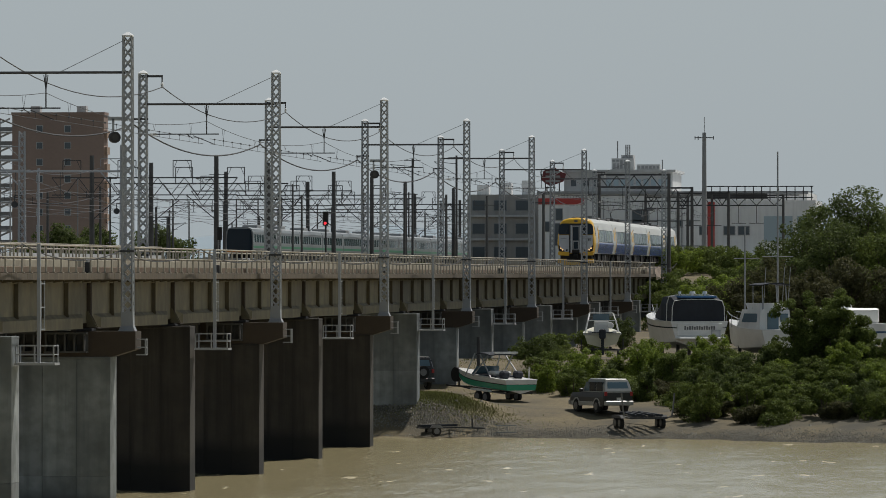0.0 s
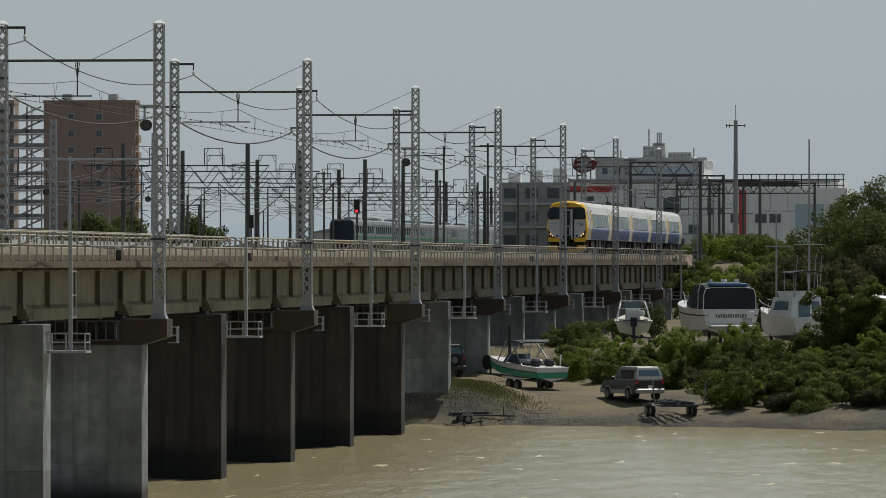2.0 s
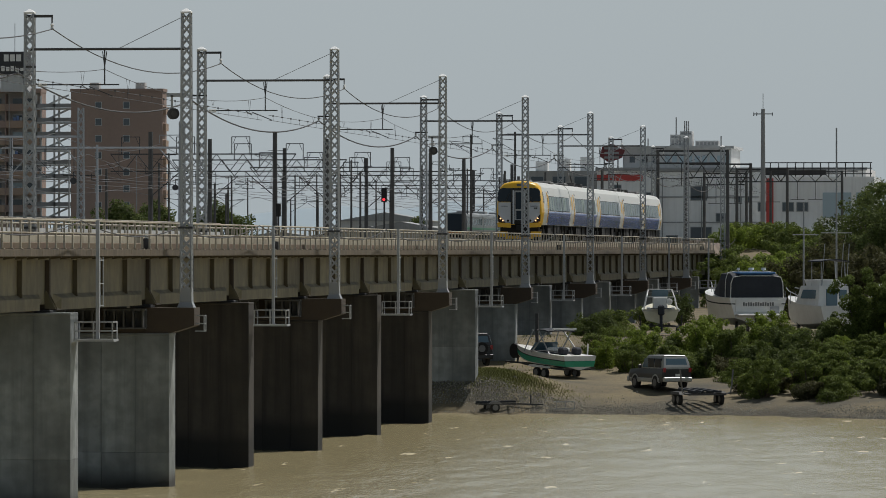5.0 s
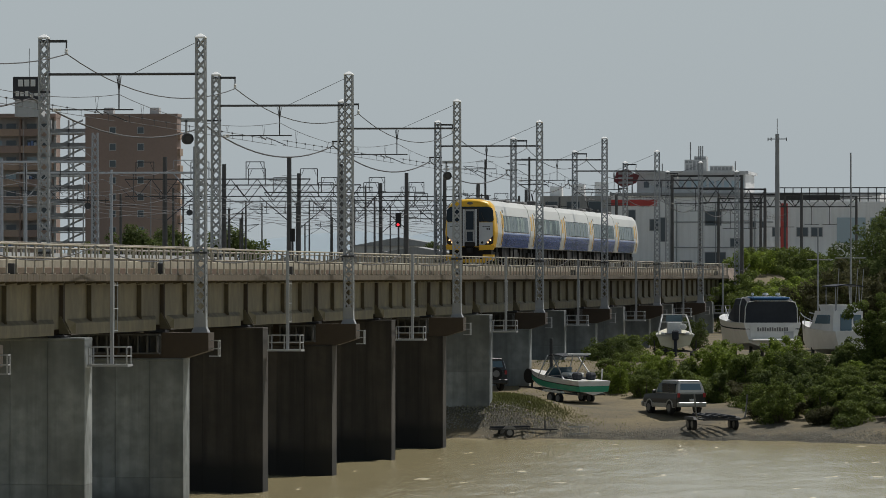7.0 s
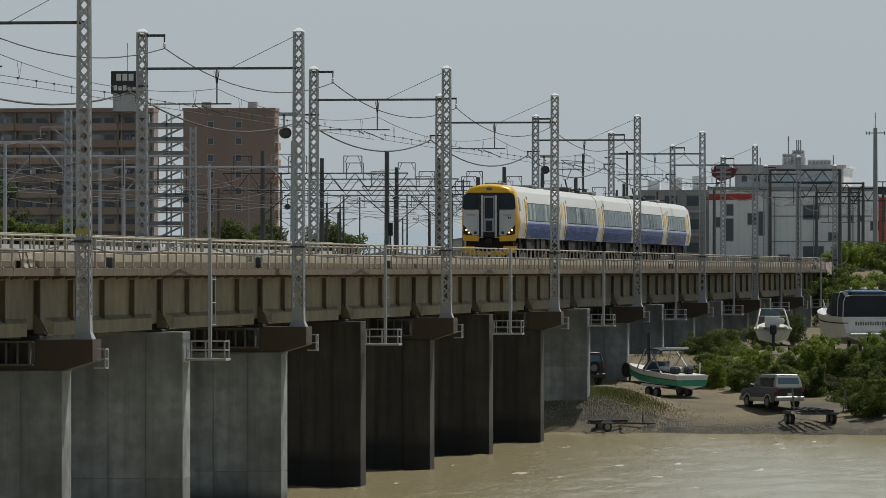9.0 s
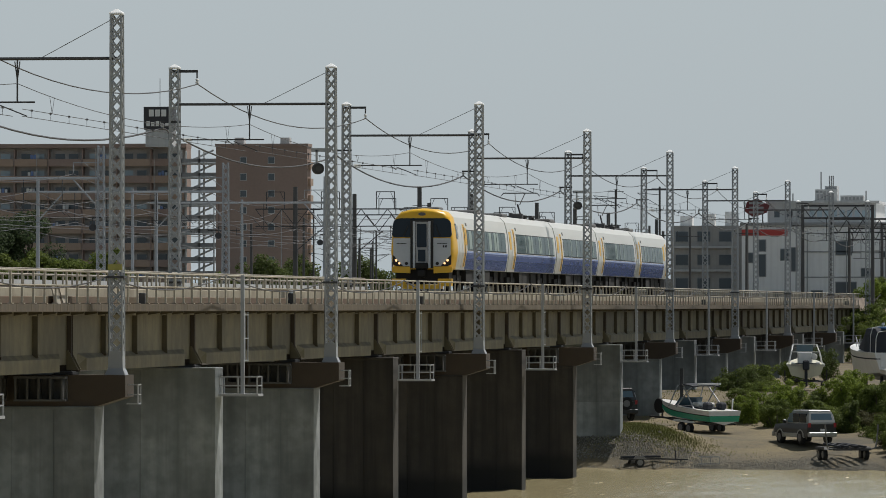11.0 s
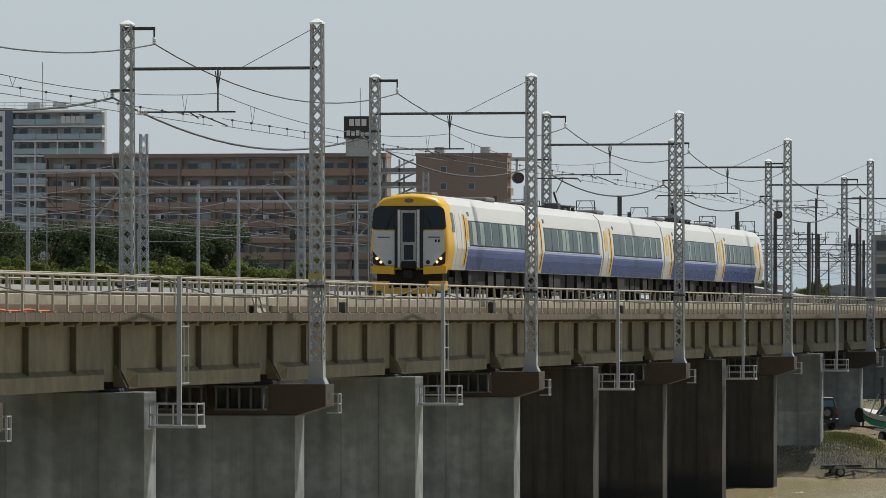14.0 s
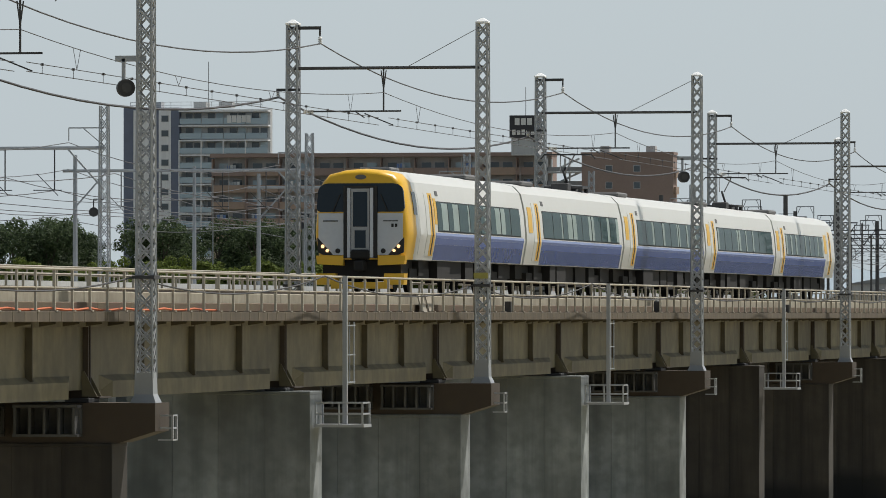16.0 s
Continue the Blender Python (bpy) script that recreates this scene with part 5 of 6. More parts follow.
def tree(seed, h, r, m, leaves=5200, size=0.17, low=0.25):
    rng = random.Random(seed)
    t = thing("tree", pose(0, -900, 0), "broad leafy green tree with an uneven crown", "tree", "trees")
    bm = bmesh.new()
    tube(bm, [(0, 0, -0.5), (0.1, 0, h * 0.3), (rng.uniform(-.3, .3), 0.1, h * 0.75)], 0.035 * h, 8, 0.012 * h)
    clumps = []
    for i in range(16):
        f = low + (0.95 - low) * (i + 0.5) / 16
        a = rng.uniform(0, 6.28)
        spread = r * math.sin(math.pi * min(0.97, 0.22 + 0.75 * (f - low) / (1 - low))) * rng.uniform(0.35, 0.9)
        q = (math.cos(a) * spread, math.sin(a) * spread, h * f)
        tube(bm, [(0, 0, h * f * 0.6), ((q[0]) * 0.6, q[1] * 0.6, h * f * 0.85), q], 0.012 * h, 5, 0.004 * h)
        clumps.append((*q, r * rng.uniform(0.26, 0.46)))
        for j in range(3):
            clumps.append((q[0] + rng.uniform(-.5, .5) * r, q[1] + rng.uniform(-.5, .5) * r, q[2] + rng.uniform(-.12, .14) * h, r * rng.uniform(0.10, 0.22)))
    part("trunk", bm, BARK, t)
    crown_part("crown", clumps, leaves, size, seed, m, t)
    return t


def shrub(seed, h, r, m, leaves=2200, size=0.10):
    rng = random.Random(seed)
    t = thing("shrub", pose(0, -900, 0), "dense green shrub on the river bank", "shrub", "shrubs on the bank")
    clumps, bm = [], bmesh.new()
    for i in range(11):
        a, f = rng.uniform(0, 6.28), rng.uniform(0.15, 0.85)
        s = r * (1 - f * 0.6) * rng.uniform(0.2, 0.95)
        q = (math.cos(a) * s, math.sin(a) * s, h * f)
        bar(bm, (0, 0, -0.2), q, 0.05)
        clumps.append((*q, rng.uniform(0.22, 0.42) * r))
    for i in range(10):
        a = rng.uniform(0, 6.28)
        clumps.append((math.cos(a) * r * 0.8 * rng.random(), math.sin(a) * r * 0.8 * rng.random(), h * rng.uniform(0.75, 1.08), 0.16 * r))
    part("stem", bm, BARK, t)
    crown_part("foliage", clumps, leaves, size, seed, m, t)
    return t


def plant(kinds, spots, seed, label="", dz=0.0):
    rng = random.Random(seed)
    for i, (x, y, z) in enumerate(spots):
        o = copy_thing(kinds[rng.randrange(len(kinds))], pose(x, y, z + dz, 0, 0, rng.uniform(0, 360)))
        if label:
            tagged(o, label)


def retire(kinds):
    for o in kinds:
        for c in (*o.children_recursive, o):
            bpy.data.objects.remove(c)


rng = random.Random(21)
low = [shrub(40 + i, rng.uniform(1.0, 2.5), rng.uniform(1.1, 1.9), LEAF[(1, 0, 1, 2, 1, 3, 0, 1, 2)[i]], 5600, 0.056) for i in range(9)]
# the hedge along the bank
spots = []
for x in np.arange(-31.0, -5.0, 1.2):
    for d in np.arange(6.5, 29.0, 2.5):
        xx, dd = x + rng.uniform(-0.5, 0.5), d + rng.uniform(-0.8, 0.8)
        if xx < -21.2 and dd < 13.0 + (-21.2 - xx) * 0.8:
            continue
        if xx > -21.2 and dd < 6.5 + max(0, xx + 17) * 0.25:
            continue
        if xx < -25.5 and dd > 27:
            continue
        y = shore(xx) + dd
        spots.append((xx, y, height(xx, y) - 0.25 + (0.4 if dd > 20 and xx > -25 else 0) - (0.5 if xx < -25 else 0)))
plant(low, spots, 5)
tall = [shrub(60 + i, 4.6, 2.3, LEAF[(1, 1)[i]], 16000, 0.07) for i in range(2)]
plant(tall, [(-15.6, 352, 2.3), (-13.7, 351, 2.5), (-14.6, 353.5, 2.9), (-12.4, 350, 1.4), (-9.8, 350, 0.8)], 6, "tall rounded dark green shrub on the bank")
# weeds by the piers
plant(low[:3], [(-33.0, 371, 2.9), (-32.0, 373, 3.0), (-34.2, 376, 3.0), (-31.0, 369, 2.8), (-33.6, 392, 3.6), (-32, 398, 3.7), (-30.6, 412, 3.8)], 7)
# thick vines at the end of the bridge
vines = [shrub(80 + i, 4.2, 3.2, LEAF[(2, 1, 1)[i]], 10000, 0.10) for i in range(3)]
spots = []
for i in range(48):
    x = rng.uniform(-36.5, -20)
    y = rng.uniform(505, 575)
    spots.append((x, y, height(x, y) - 2.4 if y > 530 else height(x, y) - 0.8))
plant(vines, spots, 8, "bright green vine-covered bush on the embankment")
big = [tree(100 + i, h, r, LEAF[m], int(n * 1.6), 0.10) for i, (h, r, m, n) in enumerate(((11.0, 4.0, 0, 14000), (9.0, 3.4, 0, 11000), (8.0, 3.2, 1, 11000), (6.5, 2.6, 3, 8000)))]
plant(big[:1], [(-15.0, 432, 3.4), (-11.5, 436, 3.6), (-17.4, 440, 2.4), (-7.6, 440, 4)], 9)
plant(big[1:3], [(-18.6, 428, 3.0), (-17.0, 424, 3.4), (-13.2, 422, 3.5), (-10, 424, 3.5), (-5.5, 428, 3.6), (-20.6, 446, 1.8)], 10)
plant(big[3:], [(-21.0, 430, 3.0), (-20.0, 420, 2.4), (-24.6, 456, 2.0), (-15.5, 416, 3.0), (-11.5, 414, 3.2), (-18, 412, 2.2)], 11)
grove = [tree(120 + i, h, r, LEAF[m], 9500, 0.19, 0.12) for i, (h, r, m) in enumerate(((10.5, 5.5, 4), (9.0, 5.0, 1), (8.0, 4.6, 0), (6.0, 3.8, 1)))]
spots = []
for i in range(36):
    y = rng.uniform(720, 800)
    spots.append((-0.262 * y + rng.uniform(-24, 48), y, 9.0))
plant(grove[:1], spots, 12, "dark green tree below the apartment blocks")
spots = [(-0.235 * y + dx, y, 8.8) for y, dx in ((690, -8), (695, -2), (700, 4), (688, 10), (702, 16), (700, 22), (692, 28), (700, -15), (705, -24))]
plant(grove[3:], spots, 13, "light green tree below the apartment blocks")
plant(grove[2:], [(-0.1605 * y + dx, y, 6.4) for y, dx in ((760, -4), (765, 0), (770, 4), (764, 8), (775, -9))], 14)
plant(grove[2:], [(x, y, 8) for x, y in ((-165, 1400), (-150, 1380), (-120, 1420), (-138, 1440), (-105, 1460), (-172, 1480))], 15)
retire(low + tall + vines + big + grove)


# ---- boats, trailers and cars on the bank ----
GELCOAT = mat("white_gelcoat", (0.74, 0.74, 0.72), 0.3, vary=0.12, fine=3, coarse=0.6, bump=0.02, dark=(0.45, 0.44, 0.40), streak=0.15)
CREAMHULL = mat("cream_gelcoat", (0.70, 0.66, 0.50), 0.35, vary=0.15, fine=3, coarse=0.6, bump=0.02)
GREENHULL = mat("green_gelcoat", (0.05, 0.36, 0.22), 0.25, vary=0.1, bump=0.02)
CANVAS = mat("dark_canvas", (0.03, 0.035, 0.045), 0.85, vary=0.25, fine=5)
BLUECLOTH = mat("blue_canvas", (0.03, 0.12, 0.28), 0.8, vary=0.2)
TYRE = mat("tyre_rubber", (0.018, 0.018, 0.018), 0.85, vary=0.3)
RIM = mat("alloy_rim", (0.17, 0.17, 0.17), 0.4, 0.6, vary=0.2)
CARPAINT = mat("dark_grey_car_paint", (0.045, 0.045, 0.043), 0.3, 0.3, vary=0.1, bump=0)
CARSILVER = mat("silver_car_paint", (0.40, 0.40, 0.38), 0.35, 0.3, vary=0.1, bump=0)
CARBLACK = mat("black_car_paint", (0.02, 0.022, 0.025), 0.3, vary=0.1, bump=0)
CARGLASS = glass("car_glass", (0.10, 0.16, 0.20), 0.08)
REDLAMP = mat("tail_lamp_red", (0.35, 0.02, 0.02), 0.3, vary=0.05, bump=0)


def cyl(bm, p, r, d, rx=0, ry=90, rz=0, seg=18, r2=None):
    bmesh.ops.create_cone(bm, cap_ends=True, segments=seg, radius1=r, radius2=r if r2 is None else r2, depth=d, matrix=pose(*p, rx, ry, rz))
    return bm


def wheel(parent, x, y, z, r=0.36, w=0.24):
    bm = bmesh.new()
    loft(bm, [[(x + dx, y + math.cos(a) * rr, z + math.sin(a) * rr) for a in (i * math.pi / 10 for i in range(20))] for dx, rr in ((-w / 2, r * 0.9), (-w / 2 + 0.04, r), (w / 2 - 0.04, r), (w / 2, r * 0.9))])
    t = part("wheel", bm, TYRE, parent, "black tyre")
    part("rim", cyl(bmesh.new(), (x, y, z), r * 0.58, w + 0.03), RIM, t)
    return t


def hull_rings(L, Bm, H, z0=0.0, flare=0.82, n=12, bow=0.45, top=1.0, bottom=0.0):
    rings = []
    for i in range(n + 1):
        s = i / n
        k = max(0.02, (1 - s ** 2.6)) ** 0.75
        rise = H * 0.62 * max(0, (s - 0.55) / 0.45) ** 2
        sheer = H + bow * s * s
        b = Bm / 2 * k
        y = s * L
        def lerp(z):
            f = min(1, max(0, (z - rise - H * 0.3) / max(0.05, sheer - rise - H * 0.3)))
            return b * (flare + (1 - flare) * f)
        zt = rise + (sheer - rise) * top
        zb = rise + (sheer - rise) * bottom
        zc = rise + H * 0.28 * (1 - 0.5 * s)
        if bottom > 0:
            rings.append([(-lerp(zb) - 0.015, y, z0 + zb), (lerp(zb) + 0.015, y, z0 + zb), (lerp(zt) + 0.015, y, z0 + zt), (-lerp(zt) - 0.015, y, z0 + zt)])
        else:
            rings.append([(0, y, z0 + rise), (b * flare, y, z0 + zc), (lerp(zt), y, z0 + zt), (-lerp(zt), y, z0 + zt), (-b * flare, y, z0 + zc)])
    return rings


def facing(x, y, z, ang):
    """A pose on the bank whose +y turns by ang degrees to the left."""
    return pose(x, y, z, 0, 0, ang)


def boat_trailer(t, L, W, axles, z=0.62):
    bm = bmesh.new()
    for s in (-1, 1):
        bar(bm, (s * W * 0.42, 0.2, z), (s * W * 0.42, L * 0.55, z), 0.09)
        bar(bm, (s * W * 0.42, L * 0.55, z), (0, L * 0.98, z), 0.09)
        bar(bm, (s * W * 0.25, 0.3, z + 0.12), (s * W * 0.25, L * 0.6, z + 0.12), 0.10)
    for y in (0.3, L * 0.25, L * 0.5):
        bar(bm, (-W * 0.45, y, z), (W * 0.45, y, z), 0.08)
    bar(bm, (0, L * 0.9, z), (0, L * 1.2, z - 0.05), 0.10)
    bar(bm, (0, L * 1.0, z), (0, L * 1.0, z + 0.7), 0.08)
    fr = part("trailer_frame", bm, STEELDARK, t, "dark steel trailer frame")
    for i in range(axles):
        for s in (-1, 1):
            wheel(t, s * W * 0.5, L * 0.30 + i * 0.75, 0.31, 0.31, 0.2)
    return fr


def ski_boat():
    t = thing("ski_boat", facing(-31.3, 345.2, height(-32.5, 347) - 0.2, 42) @ pose(0, 0, 0, 3.5, 0, 0), "white and green ski boat with a black awning on a trailer", "boat")
    L, Bm, H, z0 = 5.9, 2.25, 0.80, 0.60
    rounded(part("hull", loft(bmesh.new(), hull_rings(L, Bm, H, z0, 0.86, 12, 0.25, 0.64)), GELCOAT, t, "white lower hull"), 30)
    bm = loft(bmesh.new(), hull_rings(L * 1.004, Bm * 1.004, H, z0, 0.86, 12, 0.25, 0.64, 0.24))
    bmesh.ops.translate(bm, vec=(0, -0.014, 0), verts=bm.verts)
    part("green_band", bm, GREENHULL, t, "glossy green band along the hull")
    part("deck", loft(bmesh.new(), hull_rings(L, Bm, H, z0, 0.86, 12, 0.25, 1.0, 0.62)), GELCOAT, t, "white deck moulding")
    part("rubbing_strake", loft(bmesh.new(), hull_rings(L * 1.003, Bm * 1.02, H, z0, 0.87, 12, 0.25, 0.66, 0.61)), RUBBER, t)
    part("cockpit", B(-0.75, 0.75, 1.4, 3.6, z0 + H + 0.02, z0 + H + 0.1), CANVAS, t)
    part("engine_cover", B(-0.6, 0.6, 1.7, 2.4, z0 + H + 0.1, z0 + H + 0.34, 0.08), GELCOAT, t)
    for s in (-0.5, 0.45):
        part("seat", B(s - 0.25, s + 0.25, 0.7, 1.2, z0 + H, z0 + H + 0.42, 0.1), CANVAS, t)
    bm = bmesh.new()
    loft(bm, [[(-0.95, 3.5, z0 + H + 0.05), (0.95, 3.5, z0 + H + 0.05), (0.8, 3.2, z0 + H + 0.55), (-0.8, 3.2, z0 + H + 0.55)], [(-0.9, 3.56, z0 + H + 0.05), (0.9, 3.56, z0 + H + 0.05), (0.76, 3.26, z0 + H + 0.55), (-0.76, 3.26, z0 + H + 0.55)]])
    part("windscreen", bm, CARGLASS, t)
    bm = bmesh.new()
    for s in (-1, 1):
        bar(bm, (s * 1.05, 3.2, z0 + H), (s * 0.85, 2.0, z0 + H + 1.3), 0.06)
        bar(bm, (s * 1.05, 1.5, z0 + H), (s * 0.85, 2.9, z0 + H + 1.3), 0.06)
        bar(bm, (s * 1.05, 3.9, z0 + H), (s * 0.9, 3.3, z0 + H + 1.25), 0.05)
    bar(bm, (-0.85, 2.0, z0 + H + 1.3), (0.85, 2.0, z0 + H + 1.3), 0.06)
    part("tower", bm, GALV, t, "bright tubular tower")
    bm = bmesh.new()
    loft(bm, [[(x, y, z0 + H + 1.36 + dz - 0.05 * (abs(x) > 0.8)) for x in (-0.95, -0.5, 0, 0.5, 0.95)] + [(x, y, z0 + H + 1.30 + dz - 0.05 * (abs(x) > 0.8)) for x in (0.95, 0.5, 0, -0.5, -0.95)] for y, dz in ((1.8, -0.04), (2.1, 0.02), (2.7, 0.03), (3.1, -0.06))])
    part("awning", bm, CANVAS, t, "black awning")
    part("light_bar", B(-0.8, 0.8, 1.5, 1.6, z0 + H + 1.36, z0 + H + 1.46), GELCOAT, t)
    boat_trailer(t, L, 2.2, 2)
    for s in (-1, 1):
        part("fender", prism(bmesh.new(), [(1.4, 0.62), (1.55, 0.72), (3.1, 0.72), (3.25, 0.62)], "x", s * 0.98, s * 1.24), GELCOAT, t)
    part("guide_post", tube(bmesh.new(), [(1.15, 1.0, 0.6), (1.25, 1.0, 1.1), (1.25, 0.95, 2.0)], 0.05, 6), GELCOAT, t)
    bm = cyl(bmesh.new(), (0.0, L + 0.25, 1.25), 0.42, 0.25)
    part("spare_wheel", bm, TYRE, t)


def cruiser():
    t = thing("motor_cruiser", facing(-23.6, 384.0, height(-24, 388) + 0.5, 23), "white motor cruiser with a dark enclosed canopy", "boat")
    L, Bm, H = 9.0, 3.8, 1.75
    rounded(part("hull", loft(bmesh.new(), hull_rings(L, Bm, H, 0, 0.8, 14, 0.5)), GELCOAT, t, "white hull"), 30)
    part("stripe", loft(bmesh.new(), hull_rings(L * 1.002, Bm * 1.005, H, 0, 0.8, 14, 0.5, 0.80, 0.755)), CANVAS, t)
    bm = bmesh.new()
    def hoop(y, w, zt, zb):
        return [(-w, y, zb), (-w * 0.98, y, zb + (zt - zb) * 0.7), (-w * 0.90, y, zt - 0.05), (-w * 0.6, y, zt + 0.03), (w * 0.6, y, zt + 0.03), (w * 0.90, y, zt - 0.05), (w * 0.98, y, zb + (zt - zb) * 0.7), (w, y, zb)]
    loft(bm, [hoop(0.25, 1.74, 3.05, 1.66), hoop(0.9, 1.7, 3.3, 1.7), hoop(2.8, 1.6, 3.3, 1.8), hoop(5.0, 1.2, 2.2, 1.95)])
    part("canopy", bm, CANVAS, t, "dark canvas canopy with smoked windows")
    bm = bmesh.new()
    for y in (0.22, 1.25):
        pts = hoop(y, 1.75, 3.36 if y > 1 else 3.08, 1.66)
        tube(bm, pts, 0.028, 6)
    part("canopy_frame", bm, GELCOAT, t, "white canopy hoops")
    part("canopy_trim", B(-1.2, 1.2, 0.15, 1.3, 3.2, 3.34, 0.03), BLUECLOTH, t, "blue canopy edge")
    for x, y, r in ((-0.9, 1.2, 0.10), (0.1, 1.6, 0.2), (0.85, 1.4, 0.16)):
        bm = bmesh.new()
        cyl(bm, (x, y, 3.38), r * 0.35, 0.2, 0, 0)
        cyl(bm, (x, y, 3.54), r, 0.15, 0, 0, 0, 14, r * 0.8)
        part("radar_dome", bm, GELCOAT, t, "white dome")
    part("transom", B(-1.5, 1.5, -0.06, 0.02, 0.85, 1.62, 0.02), GELCOAT, t)
    for i in range(13):
        part("name_bar", B(-1.02 + i * 0.16, -0.92 + i * 0.16, -0.085, -0.055, 1.22, 1.46 - 0.05 * (i % 3 == 1)), RIM, t)
    part("swim_platform", B(-1.55, 1.55, -0.7, 0.0, 0.62, 0.74, 0.03), GELCOAT, t)
    part("boarding_ladder", B(0.75, 1.35, -0.14, -0.08, 0.75, 1.2), GALV, t)
    part("outdrive", B(-0.25, 0.25, -0.5, 0.0, -0.35, 0.5, 0.06), CANVAS, t)
    bm = bmesh.new()
    for s in (-1, 1):
        tube(bm, [(s * 1.3, 4.6, 2.0), (s * 1.1, 5.6, 2.5), (s * 0.5, 7.6, 2.75)], 0.025, 5)
        for y in (5.2, 6.2, 7.2):
            bar(bm, (s * (1.5 - 0.13 * y), y, 1.8), (s * (1.75 - 0.16 * y), y, 2.55), 0.03)
    part("bow_rail", bm, GALV, t)
    bm = bmesh.new()
    loft(bm, [[(-1.0, 4.0, 1.85), (1.0, 4.0, 1.85), (0.9, 4.0, 2.35), (-0.9, 4.0, 2.35)], [(-0.6, 6.4, 2.0), (0.6, 6.4, 2.0), (0.5, 6.2, 2.2), (-0.5, 6.2, 2.2)]])
    part("cabin_top", bm, GELCOAT, t)
    for s in (-1, 1):
        for y in (1.5, 4.5):
            part("cradle_leg", B(s * 0.9 - 0.08, s * 0.9 + 0.08, y - 0.1, y + 0.1, -0.72, 0.5), STEELDARK, t)


def fishing_boat():
    t = thing("fishing_boat", facing(-18.6, 386.5, height(-19, 388) + 0.2, 28), "white cabin fishing boat with a flying bridge and awning", "boat")
    L, Bm, H = 7.6, 2.7, 1.5
    rounded(part("hull", loft(bmesh.new(), hull_rings(L, Bm, H, 0, 0.8, 14, 0.6)), GELCOAT, t, "white hull"), 30)
    part("cabin", loft(bmesh.new(), [[(-1.1, y0, 1.45), (1.1, y0, 1.45), (1.0, y1, 2.75), (-1.0, y1, 2.75)] for y0, y1 in ((0.9, 0.95), (4.4, 3.7))]), GELCOAT, t, "white cabin")
    part("cabin_door", B(-0.55, 0.2, 0.84, 0.92, 1.45, 2.55), CARGLASS, t)
    part("cabin_window", B(0.35, 0.85, 0.85, 0.92, 1.95, 2.5), CARGLASS, t)
    for s in (-1, 1):
        part("side_window", prism(bmesh.new(), [(1.4, 1.95), (3.6, 1.95), (3.2, 2.5), (1.4, 2.5)], "x", s * 1.0, s * 1.09), CARGLASS, t)
    part("front_window", loft(bmesh.new(), [[(-0.95, 4.38, 1.7), (0.95, 4.38, 1.7), (0.85, 3.98, 2.5), (-0.85, 3.98, 2.5)], [(-0.95, 4.44, 1.7), (0.95, 4.44, 1.7), (0.85, 4.06, 2.5), (-0.85, 4.06, 2.5)]]), CARGLASS, t)
    part("flying_bridge", loft(bmesh.new(), [[(-0.9, 1.3, z), (0.9, 1.3, z), (0.85, y, z), (-0.85, y, z)] for z, y in ((2.75, 3.2), (3.15, 3.5))]), GELCOAT, t)
    bm = bmesh.new()
    for s in (-1, 1):
        for y in (1.0, 2.4):
            bar(bm, (s * 0.85, y, 2.75), (s * 0.8, y + 0.1, 4.3), 0.05)
    part("awning_frame", bm, GALV, t)
    bm = bmesh.new()
    loft(bm, [[(x, y, 4.32 + 0.12 * (1 - x * x)) for x in (-1, -0.5, 0, 0.5, 1)] + [(x, y, 4.26 + 0.12 * (1 - x * x)) for x in (1, 0.5, 0, -0.5, -1)] for y in (0.7, 1.6, 2.7)])
    part("awning", bm, CANVAS, t, "dark blue awning")
    bm = bmesh.new()
    for s in (-1, 1):
        tube(bm, [(s * 1.25, 3.5, 2.1), (s * 1.0, 5.5, 2.4), (s * 0.3, 7.4, 2.6)], 0.03, 5)
        for y in (4.2, 5.4, 6.6):
            bar(bm, (s * (1.75 - 0.15 * y), y, 1.6), (s * (1.75 - 0.15 * y), y, 2.4), 0.03)
    part("bow_rail", bm, GALV, t)
    for s in (-0.7, 0.6, 1.0):
        part("fishing_rod", tube(bmesh.new(), [(s, 1.2, 2.8), (s + 0.05, 0.9, 5.4)], 0.025, 5), GALV, t)
    for s in (-1, 1):
        for y in (1.2, 4.5):
            part("cradle_leg", B(s * 0.8 - 0.08, s * 0.8 + 0.08, y - 0.1, y + 0.1, -0.55, 0.45), STEELDARK, t)


